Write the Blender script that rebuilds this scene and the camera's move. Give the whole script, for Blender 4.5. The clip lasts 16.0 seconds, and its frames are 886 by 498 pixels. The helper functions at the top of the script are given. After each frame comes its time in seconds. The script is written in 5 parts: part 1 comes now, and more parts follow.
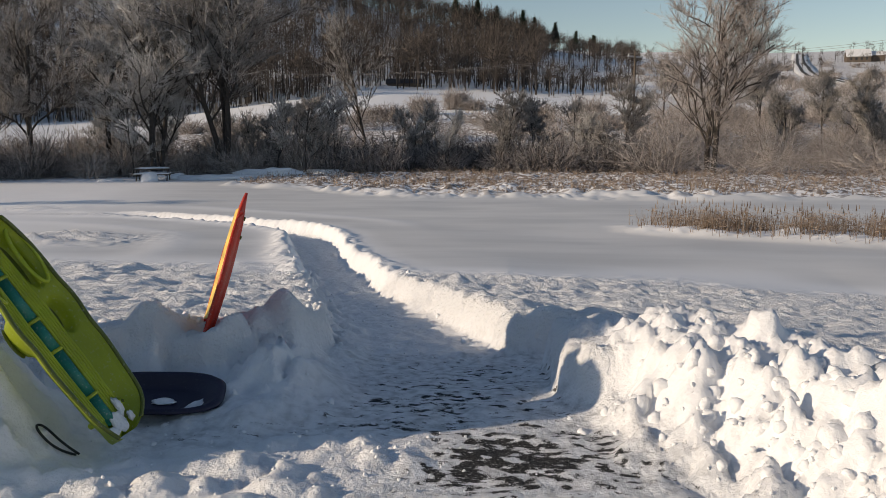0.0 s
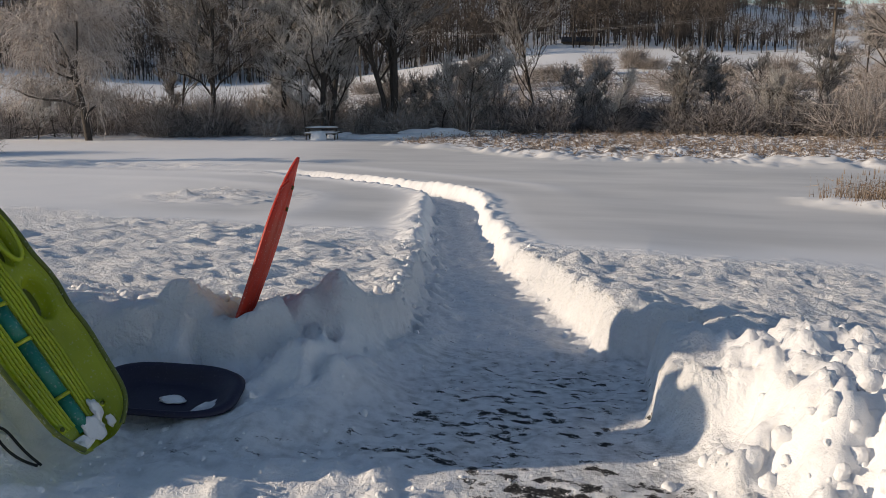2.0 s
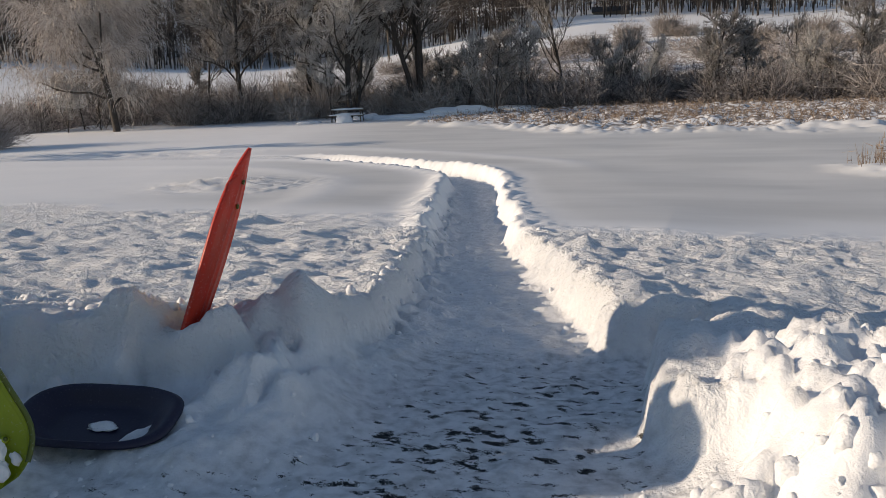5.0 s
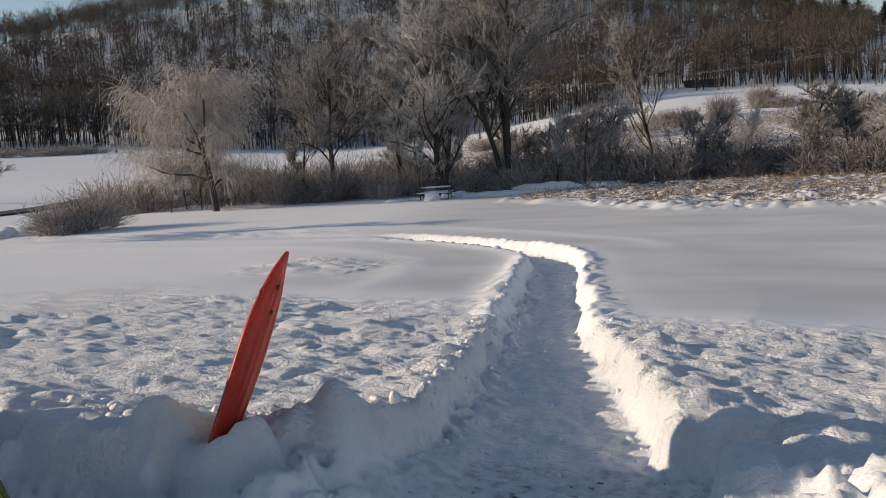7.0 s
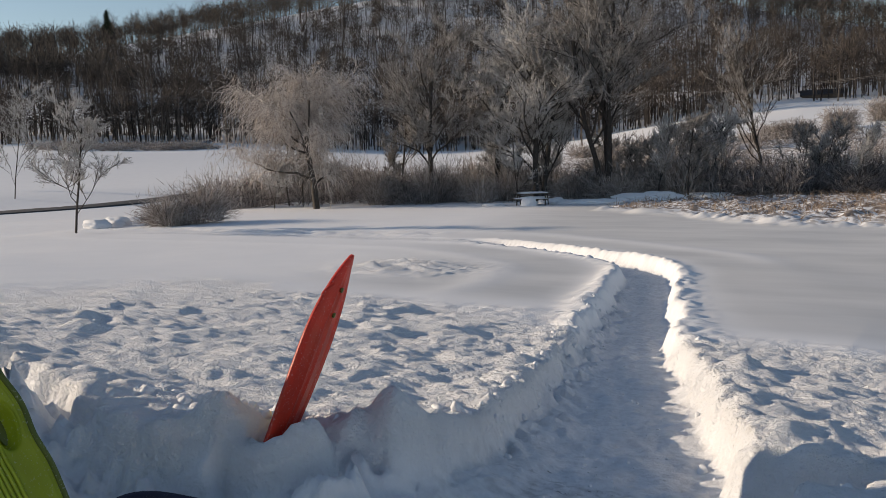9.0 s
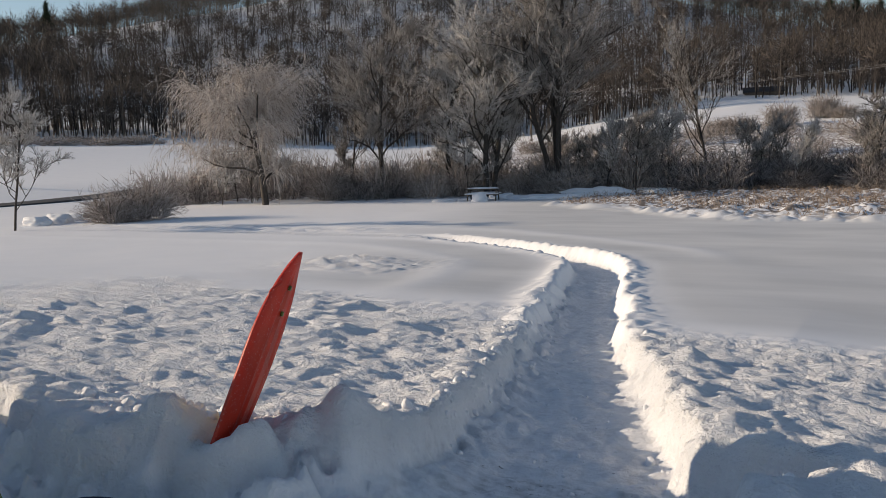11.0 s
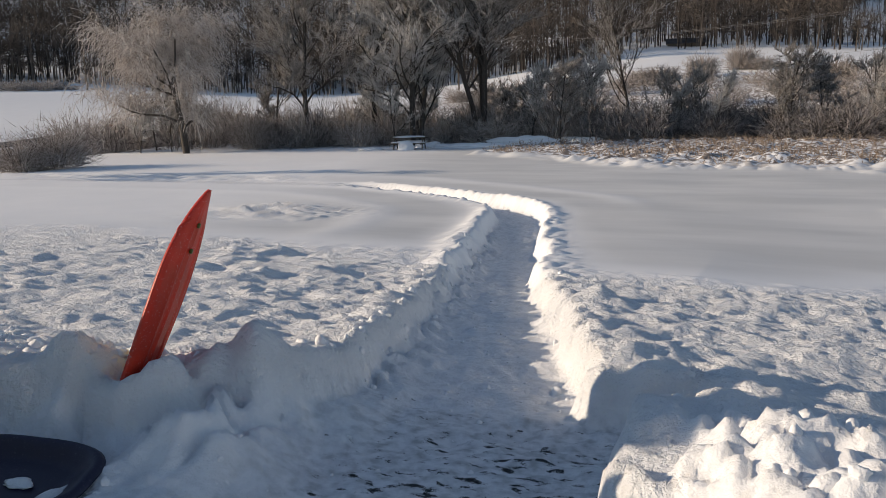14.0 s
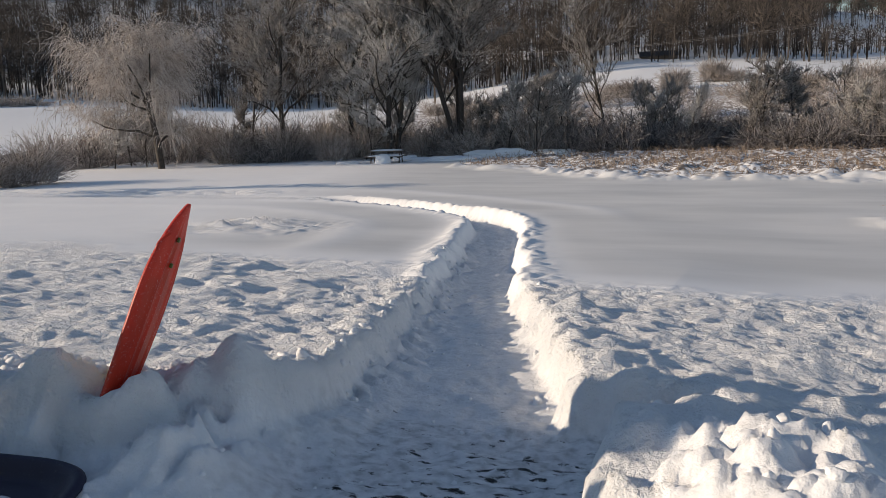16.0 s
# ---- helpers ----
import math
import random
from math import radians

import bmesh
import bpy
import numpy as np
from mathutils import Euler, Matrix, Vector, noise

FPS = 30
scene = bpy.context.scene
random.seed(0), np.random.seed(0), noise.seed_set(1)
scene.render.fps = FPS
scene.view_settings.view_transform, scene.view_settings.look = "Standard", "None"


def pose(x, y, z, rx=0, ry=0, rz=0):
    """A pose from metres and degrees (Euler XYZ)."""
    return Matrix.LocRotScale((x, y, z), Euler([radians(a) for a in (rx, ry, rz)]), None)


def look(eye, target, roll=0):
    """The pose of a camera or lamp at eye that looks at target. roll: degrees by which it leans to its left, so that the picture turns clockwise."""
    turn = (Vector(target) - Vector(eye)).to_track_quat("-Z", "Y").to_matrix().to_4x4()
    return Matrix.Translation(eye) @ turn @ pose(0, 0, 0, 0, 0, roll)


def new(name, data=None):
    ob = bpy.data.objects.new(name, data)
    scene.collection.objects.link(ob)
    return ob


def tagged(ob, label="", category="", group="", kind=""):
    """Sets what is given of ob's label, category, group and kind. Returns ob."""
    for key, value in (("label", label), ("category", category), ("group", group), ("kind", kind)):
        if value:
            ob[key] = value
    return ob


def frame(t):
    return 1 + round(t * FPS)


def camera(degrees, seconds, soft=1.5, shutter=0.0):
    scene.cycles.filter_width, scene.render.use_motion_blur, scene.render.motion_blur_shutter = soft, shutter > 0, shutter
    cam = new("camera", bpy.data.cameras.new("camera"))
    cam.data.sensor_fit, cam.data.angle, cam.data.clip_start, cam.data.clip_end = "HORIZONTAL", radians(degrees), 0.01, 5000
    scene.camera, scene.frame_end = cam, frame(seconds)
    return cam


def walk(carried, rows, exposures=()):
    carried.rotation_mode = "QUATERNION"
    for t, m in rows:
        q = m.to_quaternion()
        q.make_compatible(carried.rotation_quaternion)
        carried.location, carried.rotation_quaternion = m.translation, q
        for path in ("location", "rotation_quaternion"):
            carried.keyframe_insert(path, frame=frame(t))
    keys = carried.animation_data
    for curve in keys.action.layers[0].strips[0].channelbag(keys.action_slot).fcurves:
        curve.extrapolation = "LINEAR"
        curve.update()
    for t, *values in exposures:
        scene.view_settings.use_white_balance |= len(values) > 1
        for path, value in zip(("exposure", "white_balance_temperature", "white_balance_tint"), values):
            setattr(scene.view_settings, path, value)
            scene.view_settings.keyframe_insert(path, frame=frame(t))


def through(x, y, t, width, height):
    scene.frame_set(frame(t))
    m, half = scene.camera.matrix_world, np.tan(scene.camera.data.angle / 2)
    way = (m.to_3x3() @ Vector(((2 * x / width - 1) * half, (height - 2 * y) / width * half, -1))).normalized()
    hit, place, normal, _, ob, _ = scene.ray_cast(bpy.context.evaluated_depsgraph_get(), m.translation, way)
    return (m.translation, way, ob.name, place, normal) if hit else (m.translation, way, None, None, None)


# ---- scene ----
cam = camera(57.2, 16.0, soft=0.85)
PATH = [
    (0, (0.349, 0.179, 1.600), (0.216, 2.155, 1.321), -0.22),
    (0.5, (0.459, 0.480, 1.587), (0.282, 2.446, 1.263), -0.09),
    (1, (0.619, 0.763, 1.569), (0.225, 2.692, 1.219), 1.39),
    (1.5, (0.713, 1.021, 1.558), (0.181, 2.913, 1.189), 0.61),
    (2, (0.793, 1.275, 1.563), (0.251, 3.164, 1.192), -0.21),
    (2.5, (0.938, 1.490, 1.557), (0.372, 3.372, 1.186), -0.36),
    (3, (0.990, 1.642, 1.548), (0.409, 3.518, 1.170), -0.50),
    (5.5, (0.993, 1.927, 1.550), (0.320, 3.763, 1.134), -4.10),
    (6, (1.086, 1.990, 1.593), (0.316, 3.795, 1.207), -4.82),
    (6.5, (1.146, 2.102, 1.617), (0.325, 3.905, 1.345), -3.73),
    (7, (1.156, 2.230, 1.661), (0.318, 4.031, 1.430), -3.57),
    (7.5, (1.204, 2.335, 1.680), (0.313, 4.114, 1.476), -2.79),
    (8, (1.256, 2.402, 1.655), (0.180, 4.075, 1.448), -1.76),
    (8.2, (1.257, 2.408, 1.655), (0.175, 4.077, 1.448), -1.67),
    (10.5, (1.243, 2.371, 1.697), (0.294, 4.117, 1.474), -2.04),
    (11, (1.247, 2.423, 1.669), (0.303, 4.172, 1.444), -1.82),
    (11.5, (1.275, 2.454, 1.634), (0.373, 4.224, 1.397), -1.22),
    (12, (1.294, 2.411, 1.605), (0.488, 4.212, 1.280), -0.80),
    (12.5, (1.255, 2.370, 1.608), (0.474, 4.174, 1.240), -1.15),
    (13, (1.276, 2.379, 1.656), (0.495, 4.185, 1.299), -1.65),
    (13.5, (1.331, 2.400, 1.648), (0.547, 4.207, 1.303), -1.65),
    (14, (1.375, 2.382, 1.608), (0.594, 4.189, 1.257), -1.45),
    (14.5, (1.402, 2.402, 1.596), (0.666, 4.230, 1.254), -1.34),
    (15, (1.408, 2.395, 1.588), (0.712, 4.239, 1.253), -1.75),
    (15.5, (1.387, 2.407, 1.582), (0.683, 4.250, 1.252), -1.97),
    (16, (1.373, 2.352, 1.605), (0.641, 4.185, 1.284), -1.83),
]
walk(cam, [(t, look(eye, target, roll)) for t, eye, target, roll in PATH], [(0, -0.02, 7450, 15), (2.5, 0.06, 7450, 15), (5.5, 0.12, 7450, 15), (7, 0.11, 7450, 15), (11, 0.14, 7450, 15), (13, 0.18, 7450, 15), (16, 0.18, 7450, 15)])

# ---- world, sun, exposure ----
SUN_AZ = math.atan2(-0.93, -0.365)          # the sun stands low on the left, a little behind
SUN_EL = radians(16.5)
world = bpy.data.worlds.new("world")
scene.world = world
world.use_nodes = True
wn = world.node_tree
sky = wn.nodes.new("ShaderNodeTexSky")
sky.sky_type = "NISHITA"
sky.sun_disc = False
sky.sun_elevation = SUN_EL
sky.sun_rotation = SUN_AZ
sky.air_density, sky.dust_density, sky.ozone_density = 1.0, 0.0, 2.0
wn.nodes["Background"].inputs["Strength"].default_value = 0.107
wn.links.new(sky.outputs[0], wn.nodes["Background"].inputs["Color"])
sun_data = bpy.data.lights.new("sun", "SUN")
sun_data.energy, sun_data.angle, sun_data.color = 3.85, radians(0.6), (1.0, 0.895, 0.735)
sun = new("sun", sun_data)
sun.matrix_world = look((-93.0, -36.5, 100 * math.tan(SUN_EL)), (0, 0, 0))
scene.view_settings.exposure = 0.0


# ---- helpers ----
def smooth(a, b, v):
    t = np.clip((v - a) / (b - a), 0, 1)
    return t * t * (3 - 2 * t)


def lattice(ix, iy, seed):
    h = (ix.astype(np.int64) * 374761393 + iy.astype(np.int64) * 668265263 + seed * 1442695041) & 0xFFFFFFFF
    h = ((h ^ (h >> 13)) * 1274126177) & 0xFFFFFFFF
    return ((h ^ (h >> 16)) & 0xFFFF) / 65535.0


def grain(x, y, size, seed=0):
    """Smooth noise from -1 to 1."""
    u, v = x / size + 517.3, y / size + 911.7
    iu, iv = np.floor(u), np.floor(v)
    fu, fv = u - iu, v - iv
    fu, fv = fu * fu * (3 - 2 * fu), fv * fv * (3 - 2 * fv)
    a = lattice(iu, iv, seed) * (1 - fu) + lattice(iu + 1, iv, seed) * fu
    b = lattice(iu, iv + 1, seed) * (1 - fu) + lattice(iu + 1, iv + 1, seed) * fu
    return 2 * (a * (1 - fv) + b * fv) - 1


def rough(x, y, size, octaves=3, seed=0):
    s, amp = 0, 1.0
    for k in range(octaves):
        c, n = math.cos(k * 1.1), math.sin(k * 1.1)
        s = s + amp * grain(c * x - n * y, n * x + c * y, size, seed + 17 * k)
        size, amp = size * 0.47, amp * 0.5
    return s


def mesh_of(name, verts, faces, shade=True):
    """A mesh from arrays; all faces with the same number of corners."""
    verts, faces = np.asarray(verts, np.float32), np.asarray(faces, np.int32)
    me = bpy.data.meshes.new(name)
    k = faces.shape[1]
    me.vertices.add(len(verts))
    me.vertices.foreach_set("co", verts.ravel())
    me.loops.add(faces.size)
    me.loops.foreach_set("vertex_index", faces.ravel())
    me.polygons.add(len(faces))
    me.polygons.foreach_set("loop_start", np.arange(0, faces.size, k, dtype=np.int32))
    me.polygons.foreach_set("use_smooth", np.full(len(faces), shade))
    me.update(calc_edges=True)
    return me


def part(name, bm, material, parent=None, label="", shade=True):
    """Links a bmesh, or a mesh, as one object."""
    if isinstance(bm, bpy.types.Mesh):
        me = bm
    else:
        bmesh.ops.recalc_face_normals(bm, faces=bm.faces)
        me = bpy.data.meshes.new(name)
        bm.to_mesh(me)
        bm.free()
        me.polygons.foreach_set("use_smooth", np.full(len(me.polygons), shade))
    if material:
        me.materials.append(material)
    ob = new(name, me)
    if parent:
        ob.parent = parent
    return tagged(ob, label)


def box(bm, size, at, rot=(0, 0, 0), bevel=0.0):
    made = bmesh.ops.create_cube(bm, size=1, matrix=pose(*at, *rot) @ Matrix.Diagonal((*size, 1)))
    if bevel:
        edges = list({e for v in made["verts"] for e in v.link_edges})
        bmesh.ops.bevel(bm, geom=edges, offset=bevel, segments=2, affect="EDGES", profile=0.6)


def rod(bm, a, b, r0, r1=None, n=10):
    a, b = Vector(a), Vector(b)
    d = b - a
    m = Matrix.Translation((a + b) / 2) @ d.to_track_quat("Z", "Y").to_matrix().to_4x4()
    bmesh.ops.create_cone(bm, cap_ends=True, segments=n, radius1=r0, radius2=r0 if r1 is None else r1, depth=d.length, matrix=m)


def cones(p0, p1, r):
    """Slim three-sided spikes from p0 to p1: vertices and triangles."""
    p0, p1 = np.asarray(p0, float), np.asarray(p1, float)
    r = np.broadcast_to(np.asarray(r, float), len(p0))
    d = p1 - p0
    d /= np.linalg.norm(d, axis=1)[:, None] + 1e-9
    side = np.cross(d, np.where(np.abs(d[:, 2:3]) > 0.9, [[1.0, 0, 0]], [[0, 0, 1.0]]))
    side /= np.linalg.norm(side, axis=1)[:, None] + 1e-9
    other = np.cross(d, side)
    n = len(p0)
    v = np.empty((n, 4, 3))
    for k in range(3):
        a = 2 * math.pi * k / 3
        v[:, k] = p0 + r[:, None] * (math.cos(a) * side + math.sin(a) * other)
    v[:, 3] = p1
    i = np.arange(n)[:, None] * 4
    f = np.concatenate([i + [[0, 1, 3]], i + [[1, 2, 3]], i + [[2, 0, 3]]])
    return v.reshape(-1, 3), f


def tubes(p0, p1, r0, r1, n=6):
    """Tapered open tubes: vertices and quads."""
    p0, p1, r0, r1 = (np.asarray(a, float) for a in (p0, p1, r0, r1))
    d = p1 - p0
    d /= np.linalg.norm(d, axis=1)[:, None] + 1e-9
    side = np.cross(d, np.where(np.abs(d[:, 1:2]) > 0.9, [[1.0, 0, 0]], [[0, 1.0, 0]]))
    side /= np.linalg.norm(side, axis=1)[:, None] + 1e-9
    other = np.cross(d, side)
    v = np.empty((len(p0), 2 * n, 3))
    for k in range(n):
        a = 2 * math.pi * k / n
        w = math.cos(a) * side + math.sin(a) * other
        v[:, k], v[:, n + k] = p0 + r0[:, None] * w, p1 + r1[:, None] * w
    i = np.arange(len(p0))[:, None] * 2 * n
    f = np.concatenate([i + [[k, (k + 1) % n, n + (k + 1) % n, n + k]] for k in range(n)])
    return v.reshape(-1, 3), f


# ---- materials ----
def material(name):
    m = bpy.data.materials.new(name)
    m.use_nodes = True
    return m, m.node_tree, m.node_tree.nodes["Principled BSDF"]


def noise_node(nt, scale, detail=3.0, vector=None):
    n = nt.nodes.new("ShaderNodeTexNoise")
    n.inputs["Scale"].default_value, n.inputs["Detail"].default_value = scale, detail
    nt.links.new(vector if vector else nt.nodes.new("ShaderNodeNewGeometry").outputs["Position"], n.inputs["Vector"])
    return n.outputs["Fac"]


def ramp_node(nt, fac, stops):
    r = nt.nodes.new("ShaderNodeValToRGB")
    el = r.color_ramp.elements
    while len(el) < len(stops):
        el.new(0.5)
    for e, (p, c) in zip(el, stops):
        e.position, e.color = p, (*c, 1) if len(c) == 3 else c
    nt.links.new(fac, r.inputs["Fac"])
    return r.outputs["Color"]


def mix_node(nt, fac, a, b, blend="MIX"):
    m = nt.nodes.new("ShaderNodeMix")
    m.data_type, m.blend_type = "RGBA", blend
    for socket, value in ((m.inputs[0], fac), (m.inputs[6], a), (m.inputs[7], b)):
        if isinstance(value, bpy.types.NodeSocket):
            nt.links.new(value, socket)
        elif isinstance(value, (int, float)):
            socket.default_value = value
        else:
            socket.default_value = (*value, 1)
    return m.outputs[2]


def math_node(nt, op, a, b=0.0):
    m = nt.nodes.new("ShaderNodeMath")
    m.operation = op
    for socket, value in zip(m.inputs, (a, b)):
        if isinstance(value, bpy.types.NodeSocket):
            nt.links.new(value, socket)
        else:
            socket.default_value = value
    return m.outputs[0]


def bump_node(nt, height, strength, distance, bsdf):
    b = nt.nodes.new("ShaderNodeBump")
    b.inputs["Strength"].default_value, b.inputs["Distance"].default_value = strength, distance
    nt.links.new(height, b.inputs["Height"])
    nt.links.new(b.outputs[0], bsdf.inputs["Normal"])


def plain(name, color, roughness=0.5, vary=0.15, scale=8.0, metal=0.0, bump=0.0, coat=0.0):
    m, nt, b = material(name)
    f = noise_node(nt, scale, 4)
    c = ramp_node(nt, f, [(0.3, [v * (1 - vary) for v in color]), (0.7, [min(1, v * (1 + vary)) for v in color])])
    nt.links.new(c, b.inputs["Base Color"])
    b.inputs["Roughness"].default_value, b.inputs["Metallic"].default_value = roughness, metal
    b.inputs["Coat Weight"].default_value = coat
    if bump:
        bump_node(nt, noise_node(nt, scale * 6, 5), 0.6, bump, b)
    return m


def snow_material(name):
    """Snow over everything, packed and dirty on the drive, worn through to asphalt in places, with litter showing in the marsh."""
    m, nt, b = material(name)

    def layer(key):
        a = nt.nodes.new("ShaderNodeAttribute")
        a.attribute_name = key
        return a.outputs["Fac"]
    fine, mid, broad = noise_node(nt, 160, 3), noise_node(nt, 14, 5), noise_node(nt, 0.9, 3)
    clean = mix_node(nt, broad, (0.80, 0.81, 0.83), (0.87, 0.87, 0.88))
    packed = ramp_node(nt, mid, [(0.30, (0.36, 0.37, 0.38)), (0.48, (0.62, 0.63, 0.65)), (0.62, (0.76, 0.77, 0.79))])
    col = mix_node(nt, layer("packed"), clean, packed)
    grit = ramp_node(nt, noise_node(nt, 70, 4), [(0.35, (0.018, 0.018, 0.019)), (0.6, (0.06, 0.06, 0.06)), (0.72, (0.35, 0.35, 0.35))])
    squeeze = nt.nodes.new("ShaderNodeMapping")
    squeeze.inputs["Scale"].default_value = (0.9, 1.5, 1.0)
    squeeze.inputs["Rotation"].default_value = (0, 0, 0.25)
    nt.links.new(nt.nodes.new("ShaderNodeNewGeometry").outputs["Position"], squeeze.inputs["Vector"])
    streak = math_node(nt, "ADD", math_node(nt, "MULTIPLY", noise_node(nt, 12, 9, squeeze.outputs[0]), 1.7), math_node(nt, "SUBTRACT", math_node(nt, "MULTIPLY", fine, 0.55), 0.62))
    worn = ramp_node(nt, math_node(nt, "SUBTRACT", math_node(nt, "ADD", streak, layer("bare")), 1.0), [(0.23, (0, 0, 0)), (0.30, (1, 1, 1))])
    worn = math_node(nt, "MULTIPLY", worn, math_node(nt, "GREATER_THAN", layer("bare"), 0.01))
    col = mix_node(nt, worn, col, grit)
    drift = nt.nodes.new("ShaderNodeMapping")
    drift.inputs["Scale"].default_value = (0.16, 0.36, 1.0)
    drift.inputs["Rotation"].default_value = (0, 0, 0.35)
    nt.links.new(nt.nodes.new("ShaderNodeNewGeometry").outputs["Position"], drift.inputs["Vector"])
    grey_snow = ramp_node(nt, noise_node(nt, 1.6, 5, drift.outputs[0]), [(0.34, (0.56, 0.57, 0.58)), (0.66, (0.68, 0.685, 0.69))])
    col = mix_node(nt, layer("grey_snow"), col, grey_snow)
    litter = ramp_node(nt, noise_node(nt, 3.5, 6), [(0.38, (0.12, 0.092, 0.075)), (0.48, (0.27, 0.22, 0.19)), (0.54, (0.8, 0.8, 0.82))])
    col = mix_node(nt, layer("marsh"), col, litter)
    nt.links.new(col, b.inputs["Base Color"])
    b.inputs["Roughness"].default_value = 0.9
    b.inputs["Specular IOR Level"].default_value = 0.12
    h = math_node(nt, "ADD", math_node(nt, "MULTIPLY", fine, 0.4), math_node(nt, "ADD", math_node(nt, "MULTIPLY", noise_node(nt, 36, 6), 1.1), math_node(nt, "MULTIPLY", noise_node(nt, 15, 6), 0.9)))
    crust = nt.nodes.new("ShaderNodeBump")
    crust.inputs["Distance"].default_value = 0.028
    nt.links.new(h, crust.inputs["Height"])
    nt.links.new(math_node(nt, "ADD", math_node(nt, "MULTIPLY", layer("crust"), 0.95), 0.05), crust.inputs["Strength"])
    nt.links.new(crust.outputs[0], b.inputs["Normal"])
    return m


SNOW = snow_material("snow")


def loose_snow_material():
    m, nt, b = material("loose_snow")
    c = mix_node(nt, noise_node(nt, 9, 4), (0.78, 0.79, 0.81), (0.88, 0.88, 0.89))
    nt.links.new(c, b.inputs["Base Color"])
    b.inputs["Roughness"].default_value = 0.75
    b.inputs["Specular IOR Level"].default_value = 0.12
    bump_node(nt, noise_node(nt, 60, 5), 0.5, 0.02, b)
    return m


CLOD = loose_snow_material()


def twig_material(name, dark, frost, share):
    """Bark and frost, twig by twig."""
    m, nt, b = material(name)
    g = nt.nodes.new("ShaderNodeNewGeometry")
    c = ramp_node(nt, g.outputs["Random Per Island"], [(max(0, share - 0.35), dark), (min(1, share + 0.35), frost)])
    c = mix_node(nt, noise_node(nt, 0.35, 2), c, mix_node(nt, 0.35, c, dark))
    nt.links.new(c, b.inputs["Base Color"])
    b.inputs["Roughness"].default_value = 0.85
    b.inputs["Specular IOR Level"].default_value = 0.1
    return m


BARK = plain("bark", (0.055, 0.046, 0.04), 0.9, 0.45, 9, bump=0.02)
TWIG_FROST = twig_material("frosted_twigs", (0.22, 0.205, 0.195), (0.70, 0.68, 0.66), 0.38)
TWIG_MAPLE = twig_material("half_frosted_twigs", (0.12, 0.107, 0.097), (0.52, 0.49, 0.47), 0.42)
TWIG_WILLOW = twig_material("willow_twigs", (0.27, 0.225, 0.195), (0.80, 0.73, 0.675), 0.36)
TWIG_WOODS = twig_material("woods_twigs", (0.034, 0.028, 0.026), (0.18, 0.152, 0.132), 0.5)
TWIG_SHRUB = twig_material("shrub_twigs", (0.15, 0.122, 0.107), (0.60, 0.545, 0.515), 0.42)
TWIG_RED = twig_material("thorn_twigs", (0.07, 0.06, 0.058), (0.48, 0.445, 0.435), 0.50)
REED = twig_material("dry_reed", (0.15, 0.10, 0.068), (0.44, 0.355, 0.285), 0.45)
PINE = twig_material("pine_needles", (0.018, 0.03, 0.018), (0.07, 0.09, 0.06), 0.6)


# ---- the ground ----
LEVEL_Y = np.linspace(-60, 90, 1501)
SNOW_Z = np.interp(LEVEL_Y, [-60, 0, 5, 6.5, 8.9, 15, 16.4, 25, 50, 90], [0.5, 0.42, 0.38, 0.2, -0.06, -0.58, -0.66, -0.85, -1.05, -1.1])
FLOOR_Z = np.interp(LEVEL_Y, [-60, 0, 5, 9, 15, 18, 25, 90], [0, 0, -0.03, -0.35, -0.9, -0.98, -1.13, -1.4])
kernel = np.hanning(25) / np.hanning(25).sum()
SNOW_Z = np.convolve(np.pad(SNOW_Z, 12, "edge"), kernel, "valid")
FLOOR_Z = np.convolve(np.pad(FLOOR_Z, 12, "edge"), kernel, "valid")

# the land beyond the field: degrees above the eye's level by bearing and distance
BEARINGS = [-180, -90, -57, -46, -37, -30, -22, -14, -8, 0, 5, 9, 14, 24, 60, 180]
RINGS = [70, 95, 150, 200, 300, 420, 600, 1000, 3500]
RISE = np.array([
    [-2.2] * 16,
    [-1, -1, -0.8, -0.7, -0.4, -0.3, 0.0, 0.6, 0.6, 0.6, 0.6, 0.6, 0.6, 0.5, 0.4, -1],
    [0.8, 1, 1.3, 1.2, 0.6, 0.45, 0.8, 1.9, 2.0, 2.0, 2.0, 2.0, 1.8, 1.7, 1.4, 0.8],
    [1.4, 1.8, 2.2, 2.0, 1.2, 0.9, 1.4, 2.6, 2.9, 2.6, 2.3, 2.5, 2.4, 2.3, 2, 1.4],
    [3, 4, 5.2, 5.4, 5.6, 5.8, 5.8, 5.7, 4.9, 4.2, 3.9, 3.7, 3.4, 3.2, 3, 3],
    [4, 6, 7.4, 9.4, 11.0, 11.6, 11.4, 10.2, 8.4, 6.5, 5.2, 4.6, 4.3, 4.1, 4, 4],
    [3.5, 5, 6.2, 8.2, 9.8, 10.4, 10.2, 9.0, 7.5, 6.0, 5.6, 5.4, 5.3, 4.9, 4.6, 3.5],
    [2, 3, 4, 5, 5.5, 6, 6, 5, 4.5, 4, 4, 4.4, 4.4, 4.2, 4, 2],
    [0.4] * 16,
])
HUB = (0.9, 1.5)

